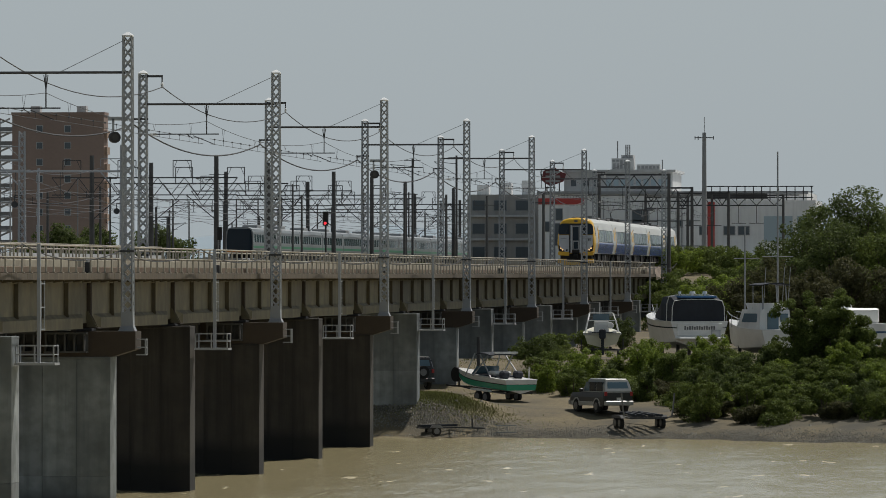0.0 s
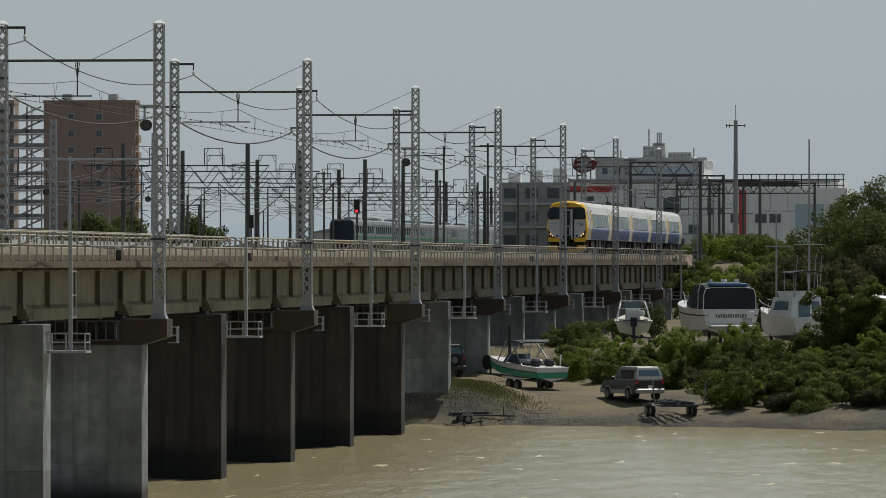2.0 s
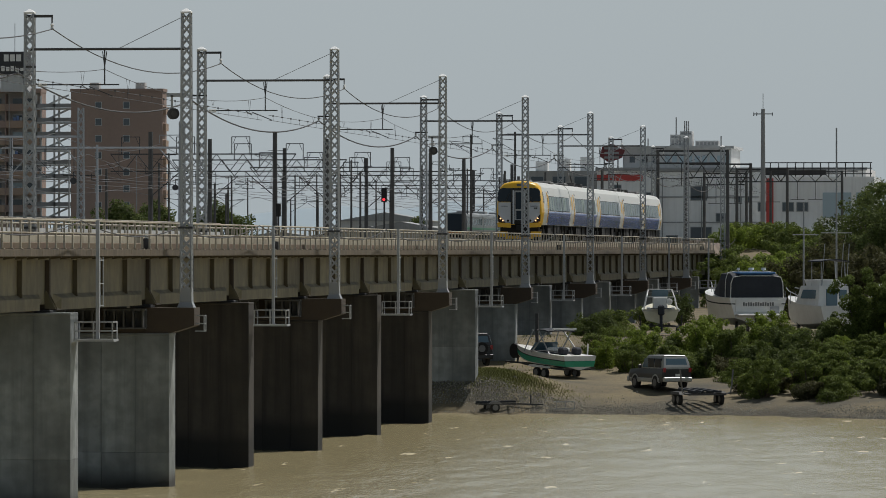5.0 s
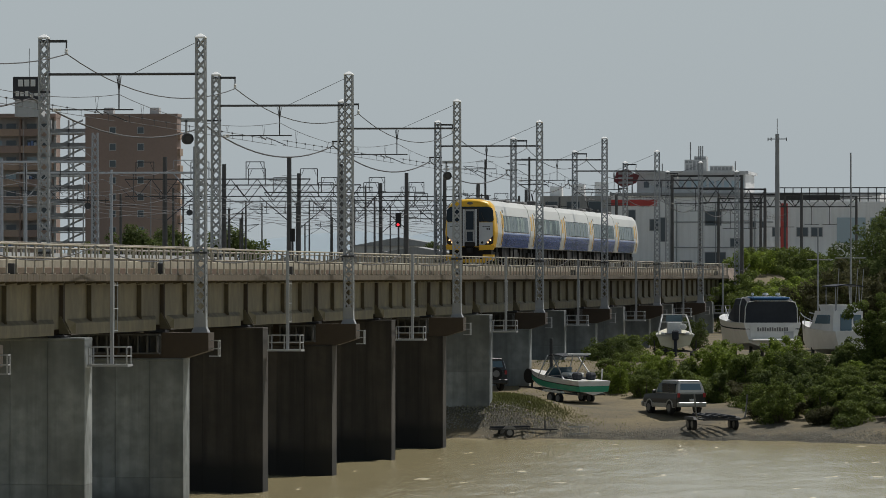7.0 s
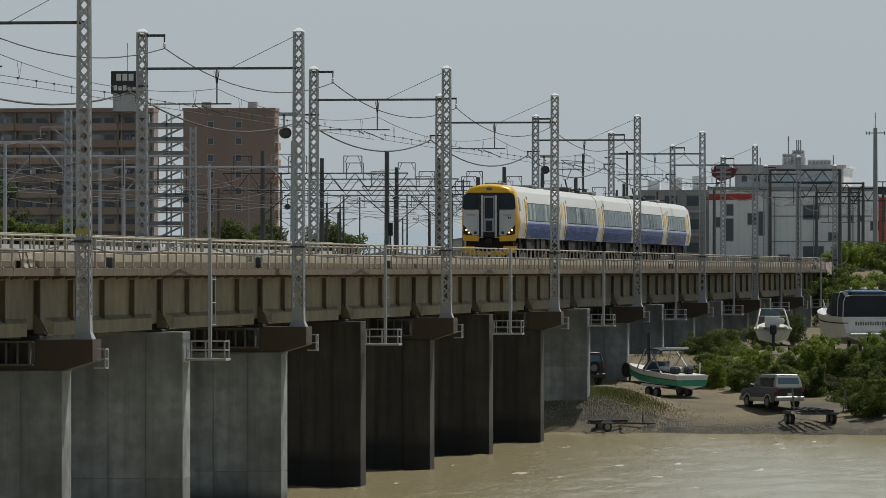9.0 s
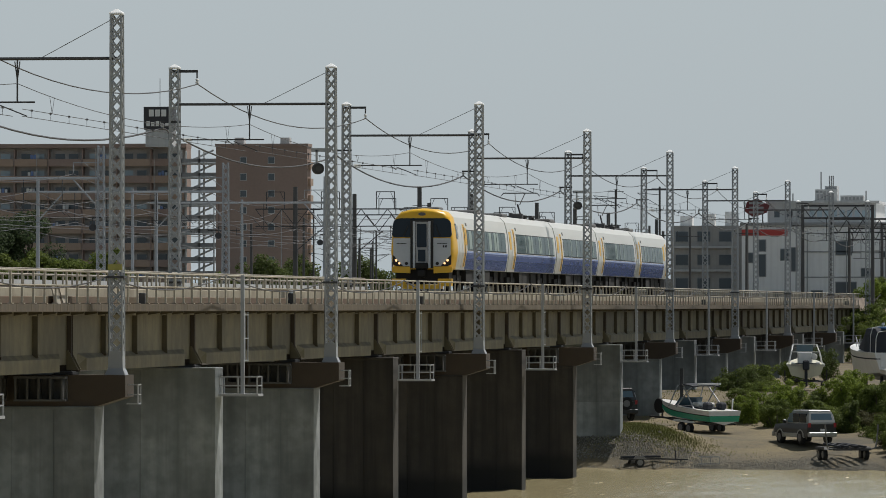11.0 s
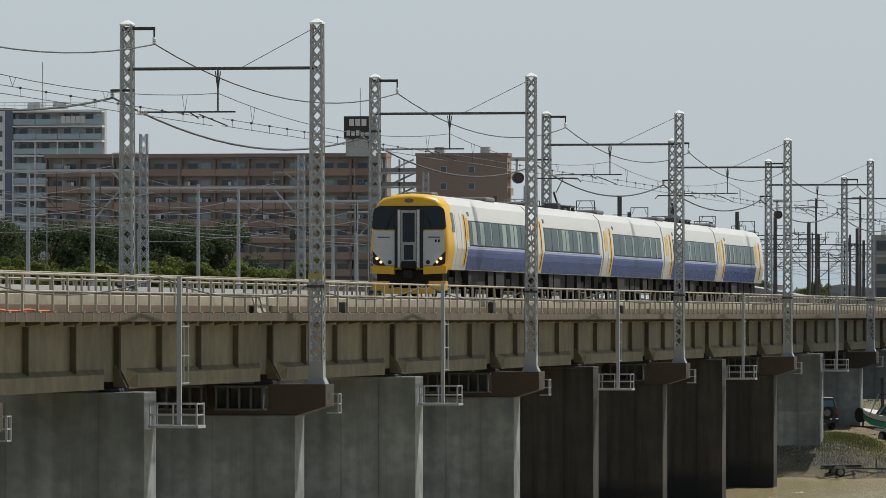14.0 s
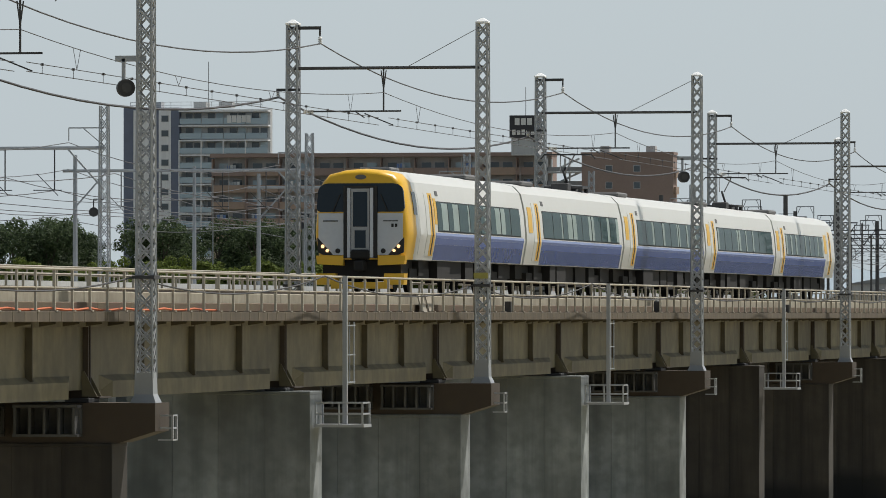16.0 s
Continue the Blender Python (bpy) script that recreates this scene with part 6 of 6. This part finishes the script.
def outboard_boat():
    t = thing("outboard_boat", facing(-28.8, 372.6, height(-28.8, 374) - 0.05, 6), "cream open boat with an outboard motor on a trailer", "boat")
    L, Bm, H, z0 = 5.2, 2.25, 0.9, 0.75
    rounded(part("hull", loft(bmesh.new(), hull_rings(L, Bm, H, z0, 0.78, 12, 0.4)), CREAMHULL, t, "cream hull"), 30)
    part("rubbing_strake", loft(bmesh.new(), hull_rings(L * 1.003, Bm * 1.03, H, z0, 0.78, 12, 0.4, 1.0, 0.86)), GELCOAT, t)
    part("well", B(-0.8, 0.8, 0.1, 3.4, z0 + H + 0.01, z0 + H + 0.06), CANVAS, t)
    part("outboard_motor", box(box(bmesh.new(), -0.2, 0.2, -0.55, -0.05, z0 + 0.55, z0 + 1.15, 0.07), -0.09, 0.09, -0.42, -0.22, z0 - 0.45, z0 + 0.6, 0.03), CANVAS, t, "black outboard motor")
    part("console", B(-0.45, 0.45, 1.9, 2.5, z0 + H, z0 + H + 0.75, 0.06), GELCOAT, t)
    part("windscreen", B(-0.5, 0.5, 2.45, 2.52, z0 + H + 0.7, z0 + H + 1.15), CARGLASS, t)
    bm = bmesh.new()
    for s in (-1, 1):
        tube(bm, [(s * 1.02, 0.2, z0 + H), (s * 0.85, 0.6, z0 + H + 0.75), (s * 0.7, 2.6, z0 + H + 1.2)], 0.035, 6)
        tube(bm, [(s * 1.02, 1.8, z0 + H), (s * 0.75, 2.2, z0 + H + 1.2)], 0.035, 6)
    bar(bm, (-0.72, 2.4, z0 + H + 1.2), (0.72, 2.4, z0 + H + 1.2), 0.06)
    bar(bm, (-0.85, 0.6, z0 + H + 0.75), (0.85, 0.6, z0 + H + 0.75), 0.05)
    part("frame", bm, GELCOAT, t, "white tubular frame")
    part("lifebuoy", loft(bmesh.new(), [[(0.55 + math.cos(a) * rr, 1.8 + dy, z0 + H + 0.45 + math.sin(a) * rr) for a in (i * math.pi / 8 for i in range(16))] for dy, rr in ((0, 0.16), (-0.05, 0.2), (-0.09, 0.16))]), GELCOAT, t)
    for s in (-1, 1):
        part("bow_pad", B(s * 0.75 - 0.12, s * 0.75 + 0.12, 0.0, 0.6, z0 + H - 0.05, z0 + H + 0.15, 0.05), GELCOAT, t)
    boat_trailer(t, L, 2.1, 1)
    for s in (-1, 1):
        part("guide_arm", tube(bmesh.new(), [(s * 0.95, 0.2, 0.62), (s * 1.25, 0.2, 0.7), (s * 1.28, 0.2, 1.3)], 0.04, 6), STEELDARK, t)


def moored_yacht():
    t = thing("white_yacht", facing(-13.0, 384.5, height(-13, 386) + 0.5, 30), "long white yacht with a low cabin behind the shrubs", "boat")
    rounded(part("hull", loft(bmesh.new(), hull_rings(8.0, 2.9, 1.6, 0, 0.8, 14, 0.5)), GELCOAT, t, "white hull"), 30)
    part("cabin", B(-1.15, 1.15, 0.8, 5.0, 1.6, 2.55, 0.12), GELCOAT, t)
    part("cabin_window", B(-1.18, 1.18, 1.2, 4.4, 1.95, 2.3), CARGLASS, t)
    part("stripe", loft(bmesh.new(), hull_rings(8.02, 2.92, 1.6, 0, 0.8, 14, 0.5, 0.7, 0.62)), BLUECLOTH, t, "blue stripe")
    for x, y in ((-0.4, 3.0), (0.5, 3.8)):
        part("dome", cyl(bmesh.new(), (x, y, 2.75), 0.24, 0.4, 0, 0, 0, 14, 0.14), GELCOAT, t)
    for y in (1.5, 5.0):
        part("cradle_leg", B(-0.9, 0.9, y - 0.1, y + 0.1, -0.55, 0.5), STEELDARK, t)


ski_boat()
cruiser()
fishing_boat()
outboard_boat()
moored_yacht()
for x, top, sp in ((-21.3, 11.9, 0), (-19.2, 16.7, 9.6)):
    t = thing("yacht_mast", pose(x, 394, height(x, 394)), "slender aluminium yacht mast rising behind the boats", "mast", "yacht masts")
    part("spar", tube(bmesh.new(), [(0, 0, 0), (0, 0, top - height(x, 394))], 0.065, 8, 0.05), GREYWALL, t)
    if sp:
        part("spreader", tube(bmesh.new(), [(-1.0, 0, 6.3), (1.0, 0, 6.3)], 0.03, 5), GREYWALL, t)
    else:
        part("spreader", tube(bmesh.new(), [(-0.7, 0, 6.2), (0.9, 0, 6.2)], 0.03, 5), GREYWALL, t)
        part("furled_sail", tube(bmesh.new(), [(0.15, 0, 1.6), (0.15, 0, 2.9)], 0.16, 8, 0.09), BLUECLOTH, t, "blue furled sail cover")


def suv(name, m, paint, lower, label, spare):
    t = thing(name, m, label, "car")
    def sec(y, w, z0, z1, w2):
        return [(-w, y, z0), (w, y, z0), (w, y, z0 + (z1 - z0) * 0.6), (w2, y, z1), (-w2, y, z1), (-w, y, z0 + (z1 - z0) * 0.6)]
    bm = bmesh.new()
    loft(bm, [sec(0.0, 0.84, 0.50, 1.12, 0.80), sec(0.12, 0.88, 0.42, 1.16, 0.84), sec(2.9, 0.88, 0.42, 1.14, 0.84), sec(4.3, 0.86, 0.42, 1.08, 0.80), sec(4.6, 0.78, 0.5, 0.95, 0.70)])
    part("body", bm, paint, t)
    bm = bmesh.new()
    loft(bm, [sec(0.03, 0.82, 1.10, 1.22, 0.80), sec(0.22, 0.80, 1.12, 1.78, 0.68), sec(0.6, 0.80, 1.12, 1.84, 0.68), sec(2.3, 0.80, 1.12, 1.84, 0.68), sec(3.1, 0.80, 1.10, 1.20, 0.72)])
    part("cabin", bm, lower, t)
    part("roof", B(-0.66, 0.66, 0.3, 2.3, 1.80, 1.88, 0.03), lower, t)
    part("rear_window", loft(bmesh.new(), [[(-0.66, 0.05, 1.26), (0.66, 0.05, 1.26), (0.58, 0.17, 1.70), (-0.58, 0.17, 1.70)], [(-0.66, 0.1, 1.26), (0.66, 0.1, 1.26), (0.58, 0.24, 1.70), (-0.58, 0.24, 1.70)]]), CARGLASS, t, "pale reflecting rear window")
    for s in (-1, 1):
        for a, b in ((0.35, 1.15), (1.22, 2.0), (2.05, 2.7)):
            part("side_window", prism(bmesh.new(), [(a, 1.20), (b, 1.20), (b - (0.25 if a > 2 else 0), 1.70), (a, 1.70)], "x", s * 0.70, s * 0.815), CARGLASS if a > 2 else FRONTGLASS, t)
        part("lower_trim", B(s * 0.80, s * 0.91, 0.5, 4.2, 0.40, 0.62, 0.02), lower, t, "silver lower trim")
        part("tail_lamp", B(s * 0.70, s * 0.85, -0.03, 0.06, 0.95, 1.18), REDLAMP, t)
        for y in (0.95, 3.55):
            wheel(t, s * 0.80, y, 0.37, 0.37, 0.25)
            arch = loft(bmesh.new(), [[(s * 0.86 + dx, y + math.cos(a) * 0.46, 0.37 + math.sin(a) * 0.46) for a in (math.pi * i / 10 for i in range(11))] + [(s * 0.86 + dx, y + math.cos(a) * 0.40, 0.37 + math.sin(a) * 0.40) for a in (math.pi * i / 10 for i in range(10, -1, -1))] for dx in (-0.05, 0.07)])
            part("wheel_arch", arch, lower, t)
        part("mirror", B(s * 0.86, s * 1.06, 2.72, 2.86, 1.15, 1.34, 0.03), paint, t)
    part("rear_bumper", B(-0.86, 0.86, -0.14, 0.1, 0.42, 0.68, 0.04), lower, t)
    part("front_bumper", B(-0.84, 0.84, 4.5, 4.72, 0.40, 0.68, 0.04), lower, t)
    part("number_plate", B(-0.18, 0.18, -0.16, -0.13, 0.72, 0.86), GELCOAT, t)
    if spare:
        sp = part("spare_wheel", cyl(bmesh.new(), (0.1, -0.16, 1.0), 0.37, 0.24, 90, 0), TYRE, t)
        part("spare_rim", cyl(bmesh.new(), (0.1, -0.26, 1.0), 0.2, 0.06, 90, 0), RIM, sp)
    return t


suv("estate_car", facing(-25.2, 337.6, height(-25.8, 339.6) - 0.02, 30), CARPAINT, CARSILVER, "dark grey off-road estate car with silver trim parked on the bank", False)
suv("off_road_car", facing(-37.35, 348.6, height(-37.3, 350) + 0.35, 26), CARBLACK, CARBLACK, "black off-road car with a spare wheel behind a pier", True)


def bunk_trailer():
    t = thing("boat_trailer", facing(-23.05, 330.9, height(-23.9, 332.6) + 0.06, 22), "empty dark boat trailer with bunks and upright guides", "trailer")
    bm = bmesh.new()
    for s in (-1, 1):
        bar(bm, (s * 1.0, 0, 0.62), (s * 0.95, 3.6, 0.62), 0.10)
        bar(bm, (s * 0.95, 3.6, 0.62), (0, 5.4, 0.6), 0.10)
    for y in (0.1, 1.5, 3.0):
        bar(bm, (-1.05, y, 0.6), (1.05, y, 0.6), 0.09)
    bar(bm, (0, 5.2, 0.6), (0, 6.2, 0.5), 0.1)
    part("frame", bm, STEELDARK, t)
    for x in (-0.65, -0.25, 0.25, 0.65):
        part("bunk", bar(bmesh.new(), (x * 1.1, 0.0, 0.76), (x * 0.8, 3.4, 0.86), 0.14, 0.10), CANVAS, t)
    for s in (-1, 1):
        wheel(t, s * 1.18, 1.3, 0.32, 0.32, 0.2)
        wheel(t, s * 1.18, 2.05, 0.32, 0.32, 0.2)
        part("fender", prism(bmesh.new(), [(0.85, 0.58), (1.0, 0.74), (2.35, 0.74), (2.5, 0.58)], "x", s * 1.05, s * 1.32), GREYSTEEL, t)
        part("guide_post", tube(bmesh.new(), [(s * 1.05, 0.2, 0.62), (s * 1.35, 0.2, 0.7), (s * 1.42, 0.2, 1.1), (s * 1.5, 0.2, 1.95)], 0.045, 6), RIM, t, "pale upright guide post")


def small_trailer():
    t = thing("jet_ski_trailer", facing(-34.75, 330.9, 0.10, -68), "small empty single-axle trailer on the gravel", "trailer")
    bm = bmesh.new()
    for s in (-1, 1):
        bar(bm, (s * 0.5, -0.8, 0.45), (s * 0.45, 1.2, 0.45), 0.07)
        bar(bm, (s * 0.45, 1.2, 0.45), (0, 2.2, 0.42), 0.07)
    for y in (-0.7, 0.2, 1.1):
        bar(bm, (-0.55, y, 0.44), (0.55, y, 0.44), 0.06)
    bar(bm, (0, 2.0, 0.42), (0, 2.9, 0.40), 0.07)
    bar(bm, (0, 2.2, 0.42), (0, 2.2, 0.9), 0.06)
    bar(bm, (0, 2.5, 0.42), (0, 2.5, 0.0), 0.05)
    part("frame", bm, STEELDARK, t)
    for s in (-1, 1):
        wheel(t, s * 0.66, 0.0, 0.27, 0.27, 0.16)
        part("bunk", bar(bmesh.new(), (s * 0.25, -0.8, 0.55), (s * 0.22, 1.3, 0.58), 0.1), CANVAS, t)
        part("fender", prism(bmesh.new(), [(-0.36, 0.45), (-0.22, 0.6), (0.22, 0.6), (0.36, 0.45)], "x", s * 0.56, s * 0.76), RIM, t)


bunk_trailer()
small_trailer()
t = thing("crate", pose(-30.9, 331.8, height(-30.9, 331.8) + 0.04, 0, 0, 20), "low wire crate lying on the gravel", "crate")
bm = bmesh.new()
for z in (0.02, 0.4):
    for a, b in (((-.5, -.3), (.5, -.3)), ((.5, -.3), (.5, .3)), ((.5, .3), (-.5, .3)), ((-.5, .3), (-.5, -.3))):
        bar(bm, (*a, z), (*b, z), 0.04)
for x in (-.5, 0, .5):
    bar(bm, (x, -.3, 0), (x, -.3, 0.4), 0.03)
part("frame", bm, GALV, t)
t = thing("post", pose(-34.3, 351.5, height(-34.3, 351.5)), "dark wooden post beside the ski boat", "post")
part("shaft", B(-0.09, 0.09, -0.09, 0.09, -0.3, 3.2), STEELDARK, t)

# gravel, stones, grass and driftwood
STONE = mat("gravel", (0.19, 0.18, 0.15), 0.95, vary=0.3, fine=6, coarse=1, island=0.45)
GRASS = mat("bank_grass", (0.22, 0.23, 0.07), 0.9, vary=0.3, fine=2, coarse=0.3, bump=0, island=0.35)


def scatter(name, n, where, size, m, label, cat, flat, seed):
    rg = np.random.RandomState(seed)
    V, Fs = [], []
    k = 0
    while k < n:
        x, d = where(rg)
        y = shore(x) + d
        z = height(x, y)
        s = size * (0.4 + rg.rand() ** 3 * 1.8)
        a = rg.rand() * 6.28
        b = len(V)
        if flat:        # a stone: a low irregular cone
            m_ = 5
            for i in range(m_):
                q = a + i * 6.28 / m_
                r = s * rg.uniform(0.7, 1.2)
                V.append((x + math.cos(q) * r, y + math.sin(q) * r, z - 0.03))
            V.append((x + rg.uniform(-.3, .3) * s, y, z + s * 0.7))
            Fs += [(b + i, b + (i + 1) % m_, b + m_) for i in range(m_)]
        else:           # a blade
            V += [(x - math.cos(a) * 0.03, y - math.sin(a) * 0.03, z - 0.02), (x + math.cos(a) * 0.03, y + math.sin(a) * 0.03, z - 0.02),
                  (x + rg.uniform(-.5, .5) * s, y + rg.uniform(-.5, .5) * s, z + s)]
            Fs.append((b, b + 1, b + 2))
        k += 1
    me = bpy.data.meshes.new(name)
    me.from_pydata(V, [], Fs)
    me.materials.append(m)
    tagged(new(name, me), label, cat, kind="stuff")


scatter("gravel", 60000, lambda g: (g.uniform(-40, -3), abs(g.normal(0, 1.8))), 0.036, STONE, "dark grey gravel along the water's edge", "gravel", True, 1)
scatter("stones", 120, lambda g: (g.uniform(-40, -3), g.uniform(-0.5, 8)), 0.09, STONE, "scattered stones on the bank", "stones", True, 2)
scatter("grass", 16000, lambda g: (-34.6 + g.normal(0, 1.8), 5.2 + g.normal(0, 1.5)), 0.055, GRASS, "short yellow-green grass by the pier", "grass", False, 3)
scatter("weeds", 9000, lambda g: (g.uniform(-37, -6), g.uniform(19, 40)), 0.07, GRASS, "thin weeds over the bank", "grass", False, 4)
t = thing("driftwood", pose(-12.2, 318.6, height(-12.2, 318.6) + 0.05, 0, 0, 80), "dark piece of driftwood on the shore", "driftwood")
part("log", tube(bmesh.new(), [(0, -0.8, 0.05), (0.1, 0, 0.14), (0, 0.8, 0.1)], 0.12, 7, 0.07), BARK, t)


# ---- small things on the bridge ----
t = thing("marker_post", pose(TRACK_X + 2.05, 225.0, DECK_Z), "short dark marker post with a white top", "post")
part("shaft", B(-0.13, 0.13, -0.13, 0.13, 0, 0.42, 0.03), STEELDARK, t)
part("top", tube(bmesh.new(), [(0, 0, 0.42), (0, 0, 0.60)], 0.09, 8), WHITECAP, t, "white top")
t = thing("leaning_board", pose(TRACK_X + 1.98, 180.5, DECK_Z), "cream boards leaning against the ballast wall", "board")
for i in range(2):
    bm = bmesh.new()
    loft(bm, [[(0.12, y, 0.0), (0.16, y, 0.0), (0.02, y, 0.52), (-0.02, y, 0.52)] for y in (i * 1.1, i * 1.1 + 0.75)])
    part("board", bm, RAILING, t)
YELLOWPLATE = mat("yellow_plate", (0.36, 0.33, 0.08), 0.6, vary=0.15)
t = thing("mast_plate", pose(TRACK_X + 3.1, Y0, 9.9), "small yellow plate strapped round a mast", "plate")
part("plate", B(-0.22, 0.22, -0.32, -0.27, 0, 0.18), YELLOWPLATE, t)
HOSE = mat("orange_hose", (0.55, 0.14, 0.05), 0.7, vary=0.15)
t = thing("orange_hose", pose(TRACK_X + 2.30, 0, DECK_Z + 0.02), "loose orange hose lying on the walkway", "hose")
part("hose", tube(bmesh.new(), [(0.06 * math.sin(i * 0.9), 128 + i * 1.2, 0.02 + 0.04 * (i % 3 == 1)) for i in range(22)], 0.03, 5), HOSE, t)
for k in range(FIRST, LAST):
    if k % 3 == 0:
        t = thing("junction_box", pose(TRACK_X + 2.2, pier_y(k) + 9.0, DECK_Z), "small grey junction box on the walkway", "box", "boxes on the walkway")
        part("box", B(-0.14, 0.14, -0.2, 0.2, 0, 0.35, 0.02), GREYSTEEL, t)


# ---- what moves ----
def motions():
    times = [0, 0.1, 0.2, 0.5] + [i * 0.5 for i in range(2, 32)] + [15.8, 15.9, 16.0]
    walk(train, [(t, pose(TRACK_X, 472.5 - 0.8 - 17.55 * t - 0.036 * t * t, RAIL_Z)) for t in times])
    walk(commuter, [(t, pose(FAR_X, 644 + 30.2 * t, FAR_RAIL)) for t in times])


motions()
